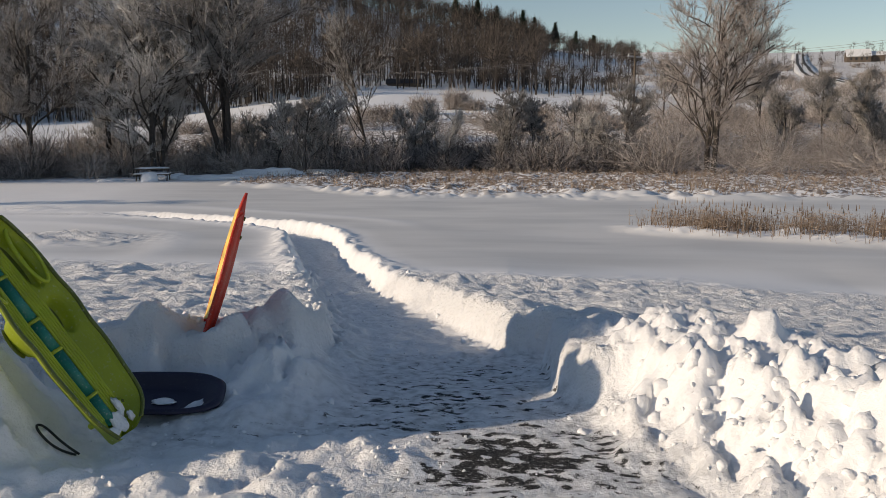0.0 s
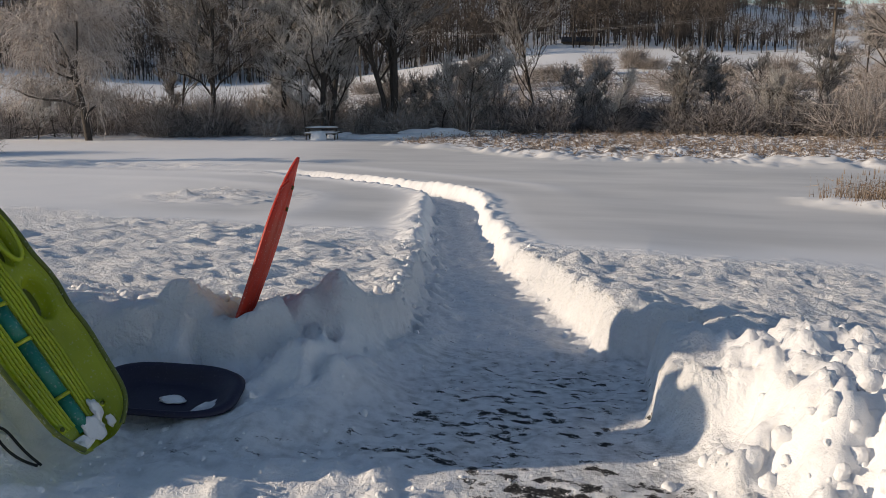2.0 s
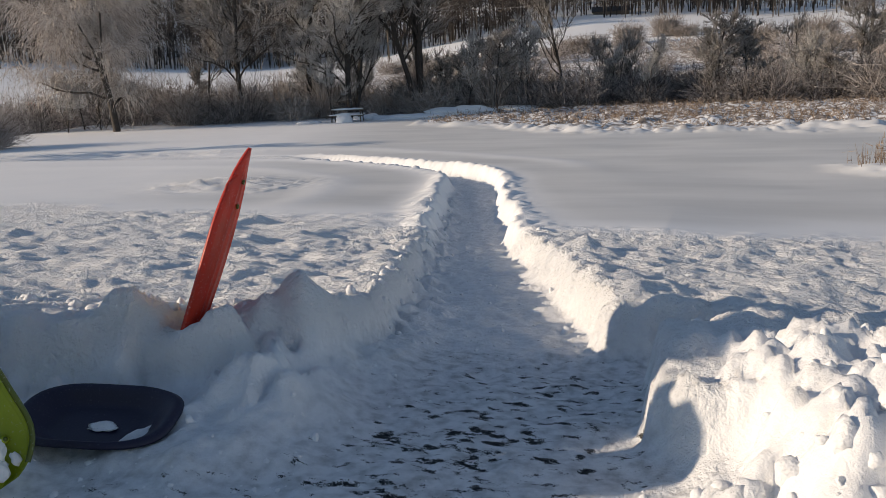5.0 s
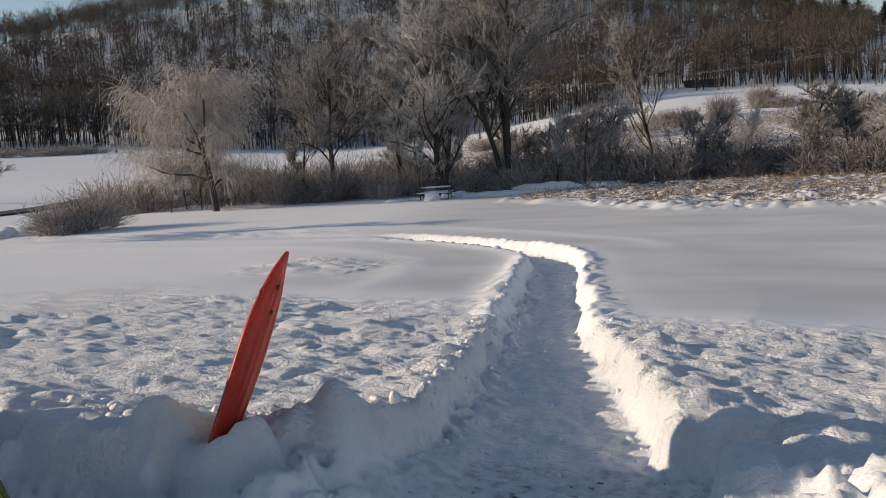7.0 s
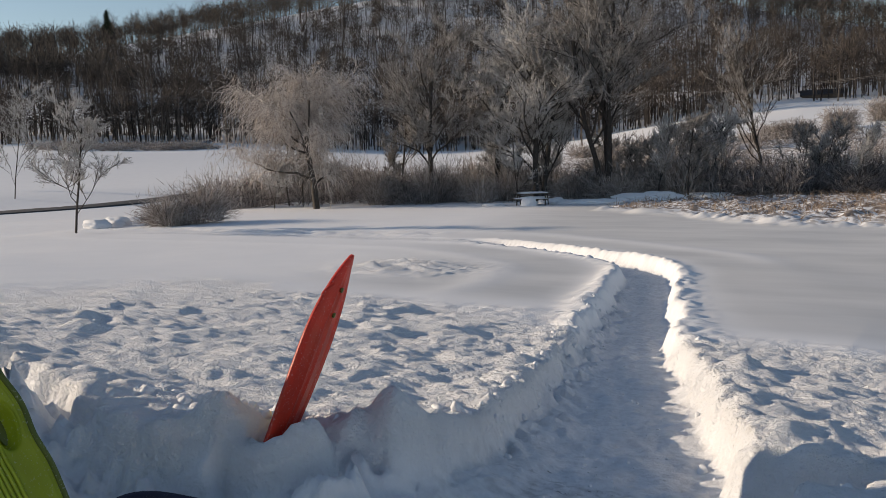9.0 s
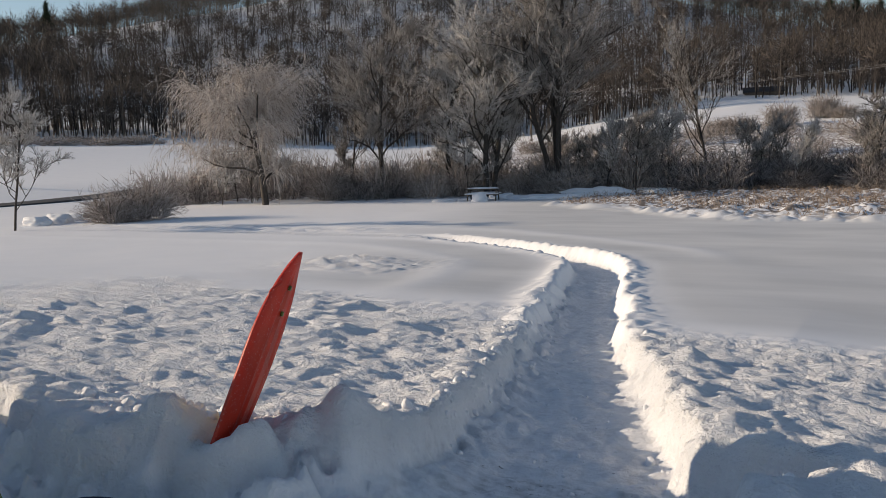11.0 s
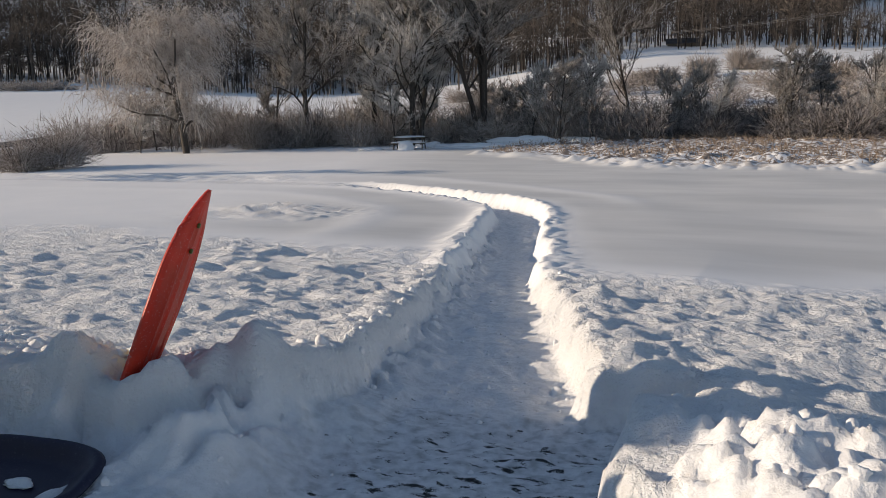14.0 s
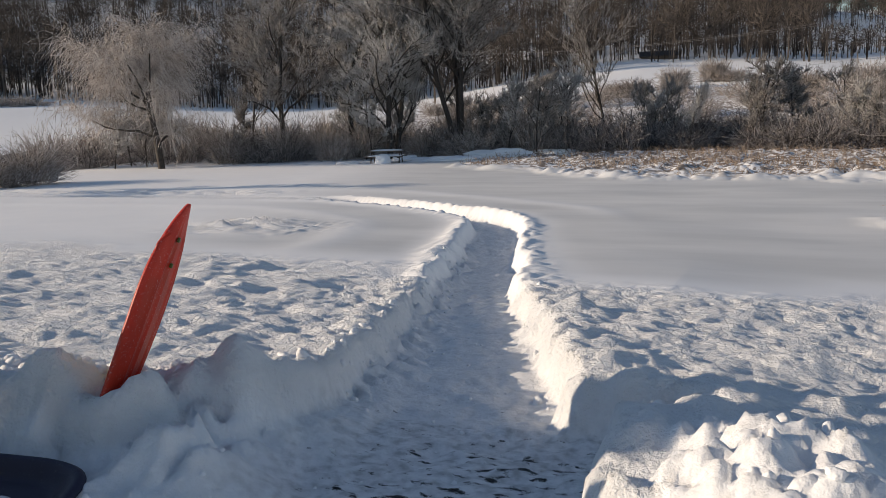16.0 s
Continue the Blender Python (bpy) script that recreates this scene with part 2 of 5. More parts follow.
# the shovelled path: centre line and half widths
LANE = [(-0.3, 6.2, 0.68), (-0.4, 7.0, 0.64), (-0.68, 7.8, 0.55), (-1.13, 9.1, 0.52), (-1.4, 9.9, 0.50), (-2.0, 12.0, 0.47), (-2.75, 14.4, 0.45), (-3.72, 18.0, 0.45),
        (-4.15, 19.4, 0.45), (-4.8, 20.6, 0.44), (-5.8, 21.6, 0.43), (-8.05, 23.2, 0.4), (-11.0, 24.8, 0.38), (-14.2, 25.2, 0.36), (-17.5, 25.2, 0.34), (-27, 24.6, 0.3)]
# the cleared drive, with the pocket cut into the far bank
DRIVE = [(-9, -9), (-9, 6.5), (-5, 5.8), (-3.4, 5.38), (-2.75, 5.1), (-2.45, 4.92), (-2.15, 5.0), (-1.8, 5.13), (-1.5, 5.08), (-1.27, 5.3), (-1.0, 5.58), (-0.93, 5.95), (-0.98, 6.35), (-1.0, 6.95), (0.1, 6.9),
         (0.45, 6.52), (0.98, 6.5), (0.95, 6.2), (0.76, 6.02), (0.76, 5.5), (0.84, 5.02), (1.1, 4.5), (1.5, 3.85), (2.0, 2.6), (2.4, 0), (2.6, -9)]


def lane_distance(x, y):
    best = np.full(x.shape, 99.0)
    for (ax, ay, aw), (bx, by, bw) in zip(LANE, LANE[1:]):
        ex, ey = bx - ax, by - ay
        t = np.clip(((x - ax) * ex + (y - ay) * ey) / (ex * ex + ey * ey), 0, 1)
        best = np.minimum(best, np.hypot(x - ax - t * ex, y - ay - t * ey) - aw - t * (bw - aw))
    return best


def drive_distance(x, y):
    best, inside = np.full(x.shape, 99.0), np.zeros(x.shape, bool)
    for (ax, ay), (bx, by) in zip(DRIVE, DRIVE[1:] + DRIVE[:1]):
        ex, ey = bx - ax, by - ay
        t = np.clip(((x - ax) * ex + (y - ay) * ey) / (ex * ex + ey * ey), 0, 1)
        best = np.minimum(best, np.hypot(x - ax - t * ex, y - ay - t * ey))
        inside ^= ((ay > y) != (by > y)) & (x < ex * (y - ay) / (ey if ey else 1e-9) + ax)
    return np.where(inside, -best, best)


def blob(x, y, cx, cy, r, sy=1.0):
    return np.exp(-((x - cx) ** 2 + ((y - cy) / sy) ** 2) / (r * r))


def land(x, y):
    """Height of the snow far from the drive."""
    near = np.interp(y, LEVEL_Y, SNOW_Z)
    dx, dy = x - HUB[0], y - HUB[1]
    d = np.hypot(dx, dy)
    b = np.degrees(np.arctan2(dx, dy))
    z = np.zeros(x.shape)
    rows = np.array([np.interp(b, BEARINGS, RISE[k]) for k in range(len(RINGS))])
    k = np.clip(np.searchsorted(RINGS, d) - 1, 0, len(RINGS) - 2)
    r = np.array(RINGS, float)
    t = np.clip((d - r[k]) / (r[k + 1] - r[k]), 0, 1)
    flat = rows.reshape(len(RINGS), -1)
    cols = np.arange(flat.shape[1])
    kk = k.ravel()
    e = (flat[kk, cols] * (1 - t.ravel()) + flat[kk + 1, cols] * t.ravel()).reshape(x.shape)
    far = 1.6 + np.maximum(d, 60) * np.tan(np.radians(e)) + smooth(80, 250, d) * 0.5 * rough(x, y, 40, 3, 5)
    m = smooth(52, 78, d)
    # the side road lies in a shallow cut to the left
    z = near * (1 - m) + far * m
    cut = smooth(-34, -42, x + 0.35 * (y - 30)) * smooth(92, 80, d)
    return z - 0.75 * cut


def terrain(x, y):
    """Height, and how packed, worn bare, crusty and marshy the surface is."""
    z = land(x, y)
    d = np.hypot(x - HUB[0], y - HUB[1])
    jitter = 0.07 * rough(x, y, 0.34, 4, 3) + 0.02 * grain(x, y, 0.09, 31)
    jitter = jitter + 0.06 * grain(x, y, 0.2, 33) * smooth(-0.6, -0.9, x) * smooth(6.6, 6.2, y)
    jitter = jitter * (0.35 + 0.65 * smooth(17, 10, y)) + 0.06 * grain(x, y, 0.95, 35) * smooth(6.6, 7.4, y) * smooth(22, 16, y)
    sl, sd = lane_distance(x, y) + jitter, drive_distance(x, y) + jitter * 1.1
    s = np.minimum(sl, sd)
    floor = np.interp(y, LEVEL_Y, FLOOR_Z)
    # the crusty, trodden part of the field
    line = 11.0 + 0.8 * grain(x, y, 1.5, 8) + np.where(x < -1, 0.25 * (-1 - x), 0.02 * x)
    trod = smooth(line + 0.8, line - 0.8, y) * smooth(14, 9, np.abs(x))
    strip = smooth(1.3, 0.5, np.abs(y - 27.5 - 0.04 * x)) * smooth(-13, -16, x) * 0.7
    mound = blob(x, y, -9.4, 17.4, 1.5, 0.9)
    crust = np.clip(trod + 0.8 * mound + strip, 0, 1)
    # the trodden ground falls away to the right of the path
    z = z - 0.065 * np.clip(x - 0.5, 0, 5) * smooth(4, 6.5, y) * smooth(15, 11, y)
    z = z + 0.02 * rough(x, y, 3.0, 2, 12) * smooth(60, 30, d)
    z = z + crust * (0.016 * rough(x, y, 0.55, 4, 21) + 0.022 * rough(x * 0.8, y, 0.16, 3, 23) + 0.014 * rough(x, y, 0.075, 2, 25))
    z = z + 0.2 * mound * (0.1 + np.abs(rough(x, y, 0.28, 4, 41))) + 0.09 * strip * rough(x, y, 0.5, 3, 43)
    z = z + 0.045 * np.maximum(0, grain(x * 0.8, y, 0.55, 61)) ** 2 * crust * smooth(0.2, 0.8, s)
    for cx, cy, r, h in PITS:
        z = z + h * blob(x, y, cx, cy, r, 0.8)
    # a low drift that follows the path on its inner side
    z = z + 0.025 * np.exp(-((sl - 2.6) / 0.45) ** 2) * smooth(12, 15, y) * smooth(-1, -3, x)
    # banks: a lip of thrown snow round the cleared ground
    right_pile = smooth(0.8, 1.7, x) * smooth(6.4, 5.7, y)
    left_pile = smooth(-0.8, -1.2, x) * smooth(6.2, 5.7, y) * (0.35 + 0.65 * smooth(-2.6, -2.0, x))
    lumps = np.abs(rough(x, y, 0.26, 4, 51))
    lip = np.exp(-(np.maximum(s - 0.16, 0) / 0.3) ** 2)
    bank = lip * (0.02 + 0.06 * np.abs(rough(x, y, 0.26, 2, 51)))
    outer = smooth(-0.5, 0.5, np.maximum((x + 4.6) * 0.80 + (y - 20.0) * 0.6, y - np.interp(x, [-27, -17.5, -11, -8.05, -5.7], [24.6, 25.2, 24.8, 23.2, 21.1]))) * smooth(16, 20, y)
    bank = bank + outer * np.exp(-((sl - 0.26) / 0.22) ** 2) * (0.035 + 0.03 * grain(x, y, 0.9, 59))
    edge_l = smooth(0.6, -0.1, sl) * smooth(0.0, 0.5, x + 0.25 * (y - 8)) * smooth(14, 8, y)
    bank = bank + lip * edge_l * 0.10 * np.maximum(0, grain(x, y, 0.5, 71))
    bank = bank + 0.10 * blob(x, y, -0.13, 9.05, 0.24) + 0.07 * blob(x, y, 1.75, 7.75, 0.28, 0.7)
    bank = bank + right_pile * np.exp(-(np.maximum(s - 0.3, 0) / 0.55) ** 2) * (0.02 + 0.09 * np.minimum(np.abs(rough(x, y, 0.24, 3, 51)), 0.9) + 0.04 * grain(x, y, 0.4, 58))
    bank = bank + left_pile * np.exp(-(np.maximum(s - 0.1, 0) / 0.3) ** 2) * (0.0 + 0.04 * rough(x, y, 0.22, 3, 77) + 0.035 * rough(x, y, 0.09, 3, 79))
    bank = bank + 0.20 * blob(x, y, -1.14, 5.74, 0.14) + 0.07 * blob(x, y, -1.34, 5.62, 0.12) + 0.05 * blob(x, y, -2.0, 5.2, 0.16) - 0.14 * blob(x, y, -1.56, 5.32, 0.15) + 0.08 * blob(x, y, -1.9, 5.3, 0.15)
    middle = np.interp(y, [q[1] for q in LANE[:9]], [q[0] for q in LANE[:9]])
    bank = bank + (0.02 + 0.03 * smooth(9, 12, y)) * np.exp(-((sl - 0.18) / 0.3) ** 2) * smooth(0.1, -0.3, x - middle) * smooth(6.6, 7.4, y) * smooth(21, 18, y)
    bank = bank - 0.07 * np.exp(-(np.maximum(sl, 0) / 0.8) ** 2) * smooth(0.1, -0.3, x - middle) * smooth(6.0, 6.8, y) * smooth(15, 11, y)
    bank = bank - 0.10 * smooth(1.35, 0.9, x) * smooth(0.6, 0.8, x) * smooth(5.75, 5.25, y) + 0.08 * blob(x, y, 1.6, 5.2, 0.5)
    bank = bank * (1 - 0.8 * smooth(-10, -15, x) * smooth(19, 21, y))
    top = z + bank
    # feet of the banks: crumbled snow, and an unseen mound that blocks the sun
    foot_l = smooth(-0.75, 0.0, s) * smooth(-0.75, -1.05, x) * smooth(6.6, 5.4, y)
    foot_r = smooth(-0.30, 0.05, s) * smooth(0.85, 1.15, x) * smooth(5.4, 4.9, y)
    # the blob at (-3.6, 4.05) is out of view, added to shade the pocket
    heap_and_blocker = blob(x, y, -2.3, 4.2, 0.42, 0.8) * 0.38 + blob(x, y, -3.6, 4.05, 0.72, 1.1) * 2.0 + blob(x, y, -0.83, 6.1, 0.20, 2.2) * 0.10 + blob(x, y, -0.98, 5.1, 0.30, 1.5) * 0.22 + blob(x, y, -1.15, 4.55, 0.25, 0.7) * 0.06 + blob(x, y, -2.28, 3.72, 0.36, 0.9) * 0.55
    rubble = np.abs(rough(x, y, 0.2, 5, 87))
    low = floor + foot_l * (0.03 + 0.15 * rubble) + foot_r * 0.12 * (0.5 + lumps) + heap_and_blocker * (0.75 + 0.35 * rubble)
    low = low + (0.011 + 0.009 * smooth(5.2, 6.8, y)) * rough(x, y, 0.15, 4, 91) + 0.006 * smooth(5.0, 6.0, y) * rough((x + 0.22 * y) * 3.2, y * 0.5, 0.25, 3, 93) + 0.010 * rough(x, y, 0.5, 2, 92) * smooth(5.2, 6.0, y)
    low = low + 0.02 * smooth(-0.22, 0.0, s) * (0.5 + rubble) + 0.12 * smooth(-0.38, 0.03, sl) * smooth(0.0, -0.2, x - middle) * (0.25 + rubble) * smooth(6.3, 6.9, y) * smooth(20, 15, y)
    front = smooth(4.75, 4.35, y - 0.35 * x) * smooth(0.3, -0.7, x + 0.3 * grain(x, y, 0.5, 94))
    low = low + front * 0.06 * rubble
    right_wall = smooth(0.0, 0.2, x - np.interp(y, [q[1] for q in LANE[:9]], [q[0] for q in LANE[:9]])) * smooth(6.4, 6.9, y)
    slope = np.where(y > 12, 0.16, 0.10) + right_wall * np.maximum(0, 0.04 + 0.11 * grain(x, y, 0.8, 161)) + 0.42 * smooth(0.5, 0.7, x) * smooth(5.15, 4.85, y) + 0.06 * left_pile
    wall = smooth(-0.03, slope, s)
    wall = np.maximum(wall, 0.97 * smooth(-8.8, -12.5, x) * smooth(19, 21, y))
    z = low * (1 - wall) + top * wall
    # blocks and lumps thrown on the pile beside the drive
    thrown = smooth(-0.42, -0.12, s) * smooth(1.15, 0.75, s) * smooth(0.86, 1.2, x) * smooth(6.0, 5.55, y)
    z = z + thrown * (0.10 * (np.minimum(np.abs(rough(x, y, 0.30, 2, 151)), 0.75) - 0.62) + 0.09 * (np.minimum(np.abs(rough(x, y, 0.16, 3, 153)), 0.8) - 0.35) + 0.05 * np.abs(rough(x, y, 0.08, 2, 155)))
    z = z + 0.05 * smooth(0.86, 1.2, x) * np.exp(-((s - 0.8) / 0.18) ** 2) * smooth(6.2, 5.8, y)
    clear = 1 - smooth(-0.02, 0.06, s)
    loose = np.clip(foot_l + foot_r + heap_and_blocker * 5 + front, 0, 1)
    packed = clear * (1 - 0.85 * loose) * np.where(y > 6.5, 0.32, 0.8)
    patch = 0.47 * blob(x, y, 0.15, 4.12, 1.15, 0.38) + 0.20 * blob(x, y, -0.1, 5.1, 0.8, 0.6) + 0.16 * blob(x, y, 0.3, 5.9, 0.5) + 0.26 * blob(x, y, 0.05, 7.2, 0.16, 0.5) + 0.13
    bare = clear * (1 - loose) * (0.30 + patch) * smooth(9.0, 6.0, y)
    shore = 33.0 + np.where(x < 1, 0.020 * np.maximum(0, 1 - x) ** 2 * 2.2, -0.12 * np.minimum(x - 1, 30)) + 1.2 * grain(x, y, 2.2, 66)
    shore = np.where(x < -14, 56, shore)
    marsh = smooth(shore - 0.4, shore + 2.5, y) * smooth(125, 90, d) * smooth(-60, -45, x) * 0.9
    wild = smooth(95, 130, d) * smooth(9, 13, np.degrees(np.arctan2(x, y))) * smooth(700, 500, d) * 0.55
    hummock = smooth(shore - 1.0, shore + 0.5, y) * smooth(80, 60, d)
    z = z + hummock * 0.24 * np.abs(rough(x, y, 1.3, 3, 101)) * smooth(-60, -45, x)
    isle = isle_mask(x, y)
    z = z + isle * (0.13 + 0.06 * rough(x, y, 0.6, 3, 103))
    marsh = np.maximum(marsh, wild)
    # greyer snow: the open sheet past the trodden ground, and the oval inside the path's bend
    sheet = smooth(line + 0.3, line + 2.5, y) * smooth(shore + 1.0, shore - 1.0, y) * smooth(0.25, 1.2, sl) * (1 - isle)
    bend = smooth(-14, -7, x + 0.3 * (y - 20)) * (1 - 0.9 * mound) * (1 - 0.8 * strip)
    ring = np.exp(-((sl - 2.6) / 0.5) ** 2) * smooth(12, 15, y) * smooth(-1, -3, x)
    grey_snow = sheet * bend * (1 - 0.6 * ring)
    return z, packed, bare, grey_snow, np.clip(np.maximum(crust * (1 - clear) * (1 - 0.7 * thrown) + 0.5 * clear, 0.3 * lip * smooth(20, 14, y)), 0, 1), marsh


def isle_mask(x, y):
    """The low reed island on the smooth snow."""
    t = np.clip((x - 3.4) / 10, 0, 1)
    mid = 20.5 - 4.4 * t ** 0.8
    return np.exp(-((y - mid) / (0.9 + 0.9 * t)) ** 4) * smooth(2.9, 4.3, x) * smooth(17, 13, x)


rng = np.random.default_rng(7)
PITS = [(rng.uniform(-8, -2.3), rng.uniform(7.3, 11.5), rng.uniform(0.12, 0.24), rng.uniform(-0.11, -0.05)) for k in range(22)]
PITS += [(x - 0.3, y + 0.12, r, -0.6 * h) for x, y, r, h in PITS[:16]]
PITS += [(rng.uniform(0.6, 6), rng.uniform(8.0, 11.5), rng.uniform(0.12, 0.22), rng.uniform(-0.03, 0.035)) for k in range(16)]


def steps(spans, grow_lo, grow_hi, ratio):
    """Grid lines: even inside the spans, wider and wider outside."""
    lines = np.concatenate([np.arange(a, b, s) for a, b, s in spans])
    lo, hi = [lines[0]], [lines[-1]]
    s = spans[0][2]
    while lo[-1] > grow_lo:
        s *= ratio
        lo.append(lo[-1] - s)
    s = spans[-1][2]
    while hi[-1] < grow_hi:
        s *= ratio
        hi.append(hi[-1] + s)
    return np.concatenate([lo[:0:-1], lines, hi[1:]])


def build_ground():
    xs = steps([(-20, -8, 0.18), (-8, -3.2, 0.047), (-3.2, 3.6, 0.03), (3.6, 7, 0.055)], -3400, 3400, 1.06)
    ys = steps([(2.9, 9.5, 0.032), (9.5, 12.5, 0.045), (12.5, 27, 0.09), (27, 38, 0.25)], -500, 3400, 1.06)
    gx, gy = np.meshgrid(xs, ys)
    z, packed, bare, grey_snow, crust, marsh = terrain(gx, gy)
    nx, ny = len(xs), len(ys)
    i = (np.arange(ny - 1)[:, None] * nx + np.arange(nx - 1)).ravel()
    me = mesh_of("ground", np.stack([gx, gy, z], -1).reshape(-1, 3), np.stack([i, i + 1, i + nx + 1, i + nx], 1))
    for key, values in (("packed", packed), ("bare", bare), ("grey_snow", grey_snow), ("crust", crust), ("marsh", marsh)):
        me.attributes.new(key, "FLOAT", "POINT").data.foreach_set("value", values.astype(np.float32).ravel())
    me.materials.append(SNOW)
    tagged(new("ground", me), "snow-covered field with shovelled path and worn drive", "ground", kind="structure")


build_ground()


def height(x, y):
    x, y = np.atleast_1d(np.asarray(x, float)), np.atleast_1d(np.asarray(y, float))
    return terrain(x, y)[0]


def spot(bearing, distance, sink=0.0):
    """A place on the ground by bearing and distance from the drive."""
    a = radians(bearing)
    x, y = HUB[0] + distance * math.sin(a), HUB[1] + distance * math.cos(a)
    return Vector((x, y, float(height(x, y)[0]) - sink))


# ---- sleds ----
def plastic(name, color, through=0.25, roughness=0.38, vary=0.1, dusty=0.5):
    """Thin moulded plastic that lets a little light through."""
    m, nt, b = material(name)
    c = ramp_node(nt, noise_node(nt, 7, 5), [(0.3, [v * (1 - vary) for v in color]), (0.7, [min(1, v * (1 + vary)) for v in color])])
    dust = ramp_node(nt, noise_node(nt, 90, 4), [(0.60, (0, 0, 0)), (0.78, (dusty, dusty, dusty))])
    c2 = mix_node(nt, dust, c, (0.75, 0.77, 0.8))
    nt.links.new(c2, b.inputs["Base Color"])
    b.inputs["Roughness"].default_value = roughness
    bump_node(nt, noise_node(nt, 140, 3), 0.25, 0.003, b)
    t = nt.nodes.new("ShaderNodeBsdfTranslucent")
    nt.links.new(c, t.inputs["Color"])
    mix = nt.nodes.new("ShaderNodeMixShader")
    mix.inputs[0].default_value = through
    nt.links.new(b.outputs[0], mix.inputs[1])
    nt.links.new(t.outputs[0], mix.inputs[2])
    nt.links.new(mix.outputs[0], nt.nodes["Material Output"].inputs["Surface"])
    return m


GREEN = plastic("lime_plastic", (0.36, 0.44, 0.03), 0.30)
LIME = plastic("bright_lime_plastic", (0.52, 0.60, 0.05), 0.30)
TEAL = plastic("teal_plastic", (0.005, 0.22, 0.17), 0.15)
# dark olive for rim and fixings; also painted shade in the sled's recesses
OLIVE = plastic("olive_trim_and_recess_shade", (0.10, 0.13, 0.015), 0.1)
RED = plastic("red_plastic", (0.62, 0.045, 0.02), 0.30)
NAVY = plastic("navy_plastic", (0.010, 0.010, 0.034), 0.0, 0.5, dusty=0.06)
BLACK = plain("black_cord", (0.012, 0.012, 0.013), 0.6)
FOAM_Y = plain("yellow_foam", (0.75, 0.50, 0.12), 0.5, 0.3, 14)
FOAM_B = plain("blue_foam", (0.03, 0.30, 0.55), 0.5, 0.3, 14)


def axes(origin, along, normal):
    """A frame with y along a thing and z along its face's normal."""
    y = Vector(along).normalized()
    z = Vector(normal)
    z = (z - z.dot(y) * y).normalized()
    x = y.cross(z)
    m = Matrix((x, y, z)).transposed().to_4x4()
    m.translation = origin
    return m


def shell(width, depth_at, length, nu, nv, thick):
    """A closed moulded shell: width(v) is the half width at v along the length, depth_at(u, v) the face's height."""
    top, low = [], []
    for j in range(nv + 1):
        v = j / nv
        w = width(v)
        for i in range(nu + 1):
            u = 2 * i / nu - 1
            h = depth_at(u, v)
            top.append((w * u, length * v, h))
            low.append((w * u * (1 - 0.5 * thick / max(w, 0.05)), length * v, h - thick))
    k, n = nu + 1, len(top)
    faces = []
    for j in range(nv):
        for i in range(nu):
            a = j * k + i
            faces += [(a, a + 1, a + k + 1, a + k), (n + a, n + a + k, n + a + k + 1, n + a + 1)]
    rim = [i for i in range(k)] + [j * k + nu for j in range(1, nv + 1)] + [nv * k + i for i in range(nu - 1, -1, -1)] + [j * k for j in range(nv - 1, 0, -1)]
    for a, b in zip(rim, rim[1:] + rim[:1]):
        faces.append((b, a, n + a, n + b))
    return mesh_of("shell", top + low, faces)


def bar_between(a, b, r, name, mat, parent, label=""):
    bm = bmesh.new()
    rod(bm, a, b, r, n=12)
    return part(name, bm, mat, parent, label)


def cord(name, points, r, mat, parent=None, label="", cyclic=False):
    cu = bpy.data.curves.new(name, "CURVE")
    cu.dimensions, cu.bevel_depth, cu.bevel_resolution = "3D", r, 3
    sp = cu.splines.new("NURBS")
    sp.points.add(len(points) - 1)
    for p, q in zip(sp.points, points):
        p.co = (*q, 1)
    sp.use_endpoint_u, sp.order_u, sp.use_cyclic_u = True, 4, cyclic
    tmp = bpy.data.objects.new(name, cu)
    me = bpy.data.meshes.new_from_object(tmp)
    bpy.data.objects.remove(tmp)
    me.materials.clear()
    return part(name, me, mat, parent, label)


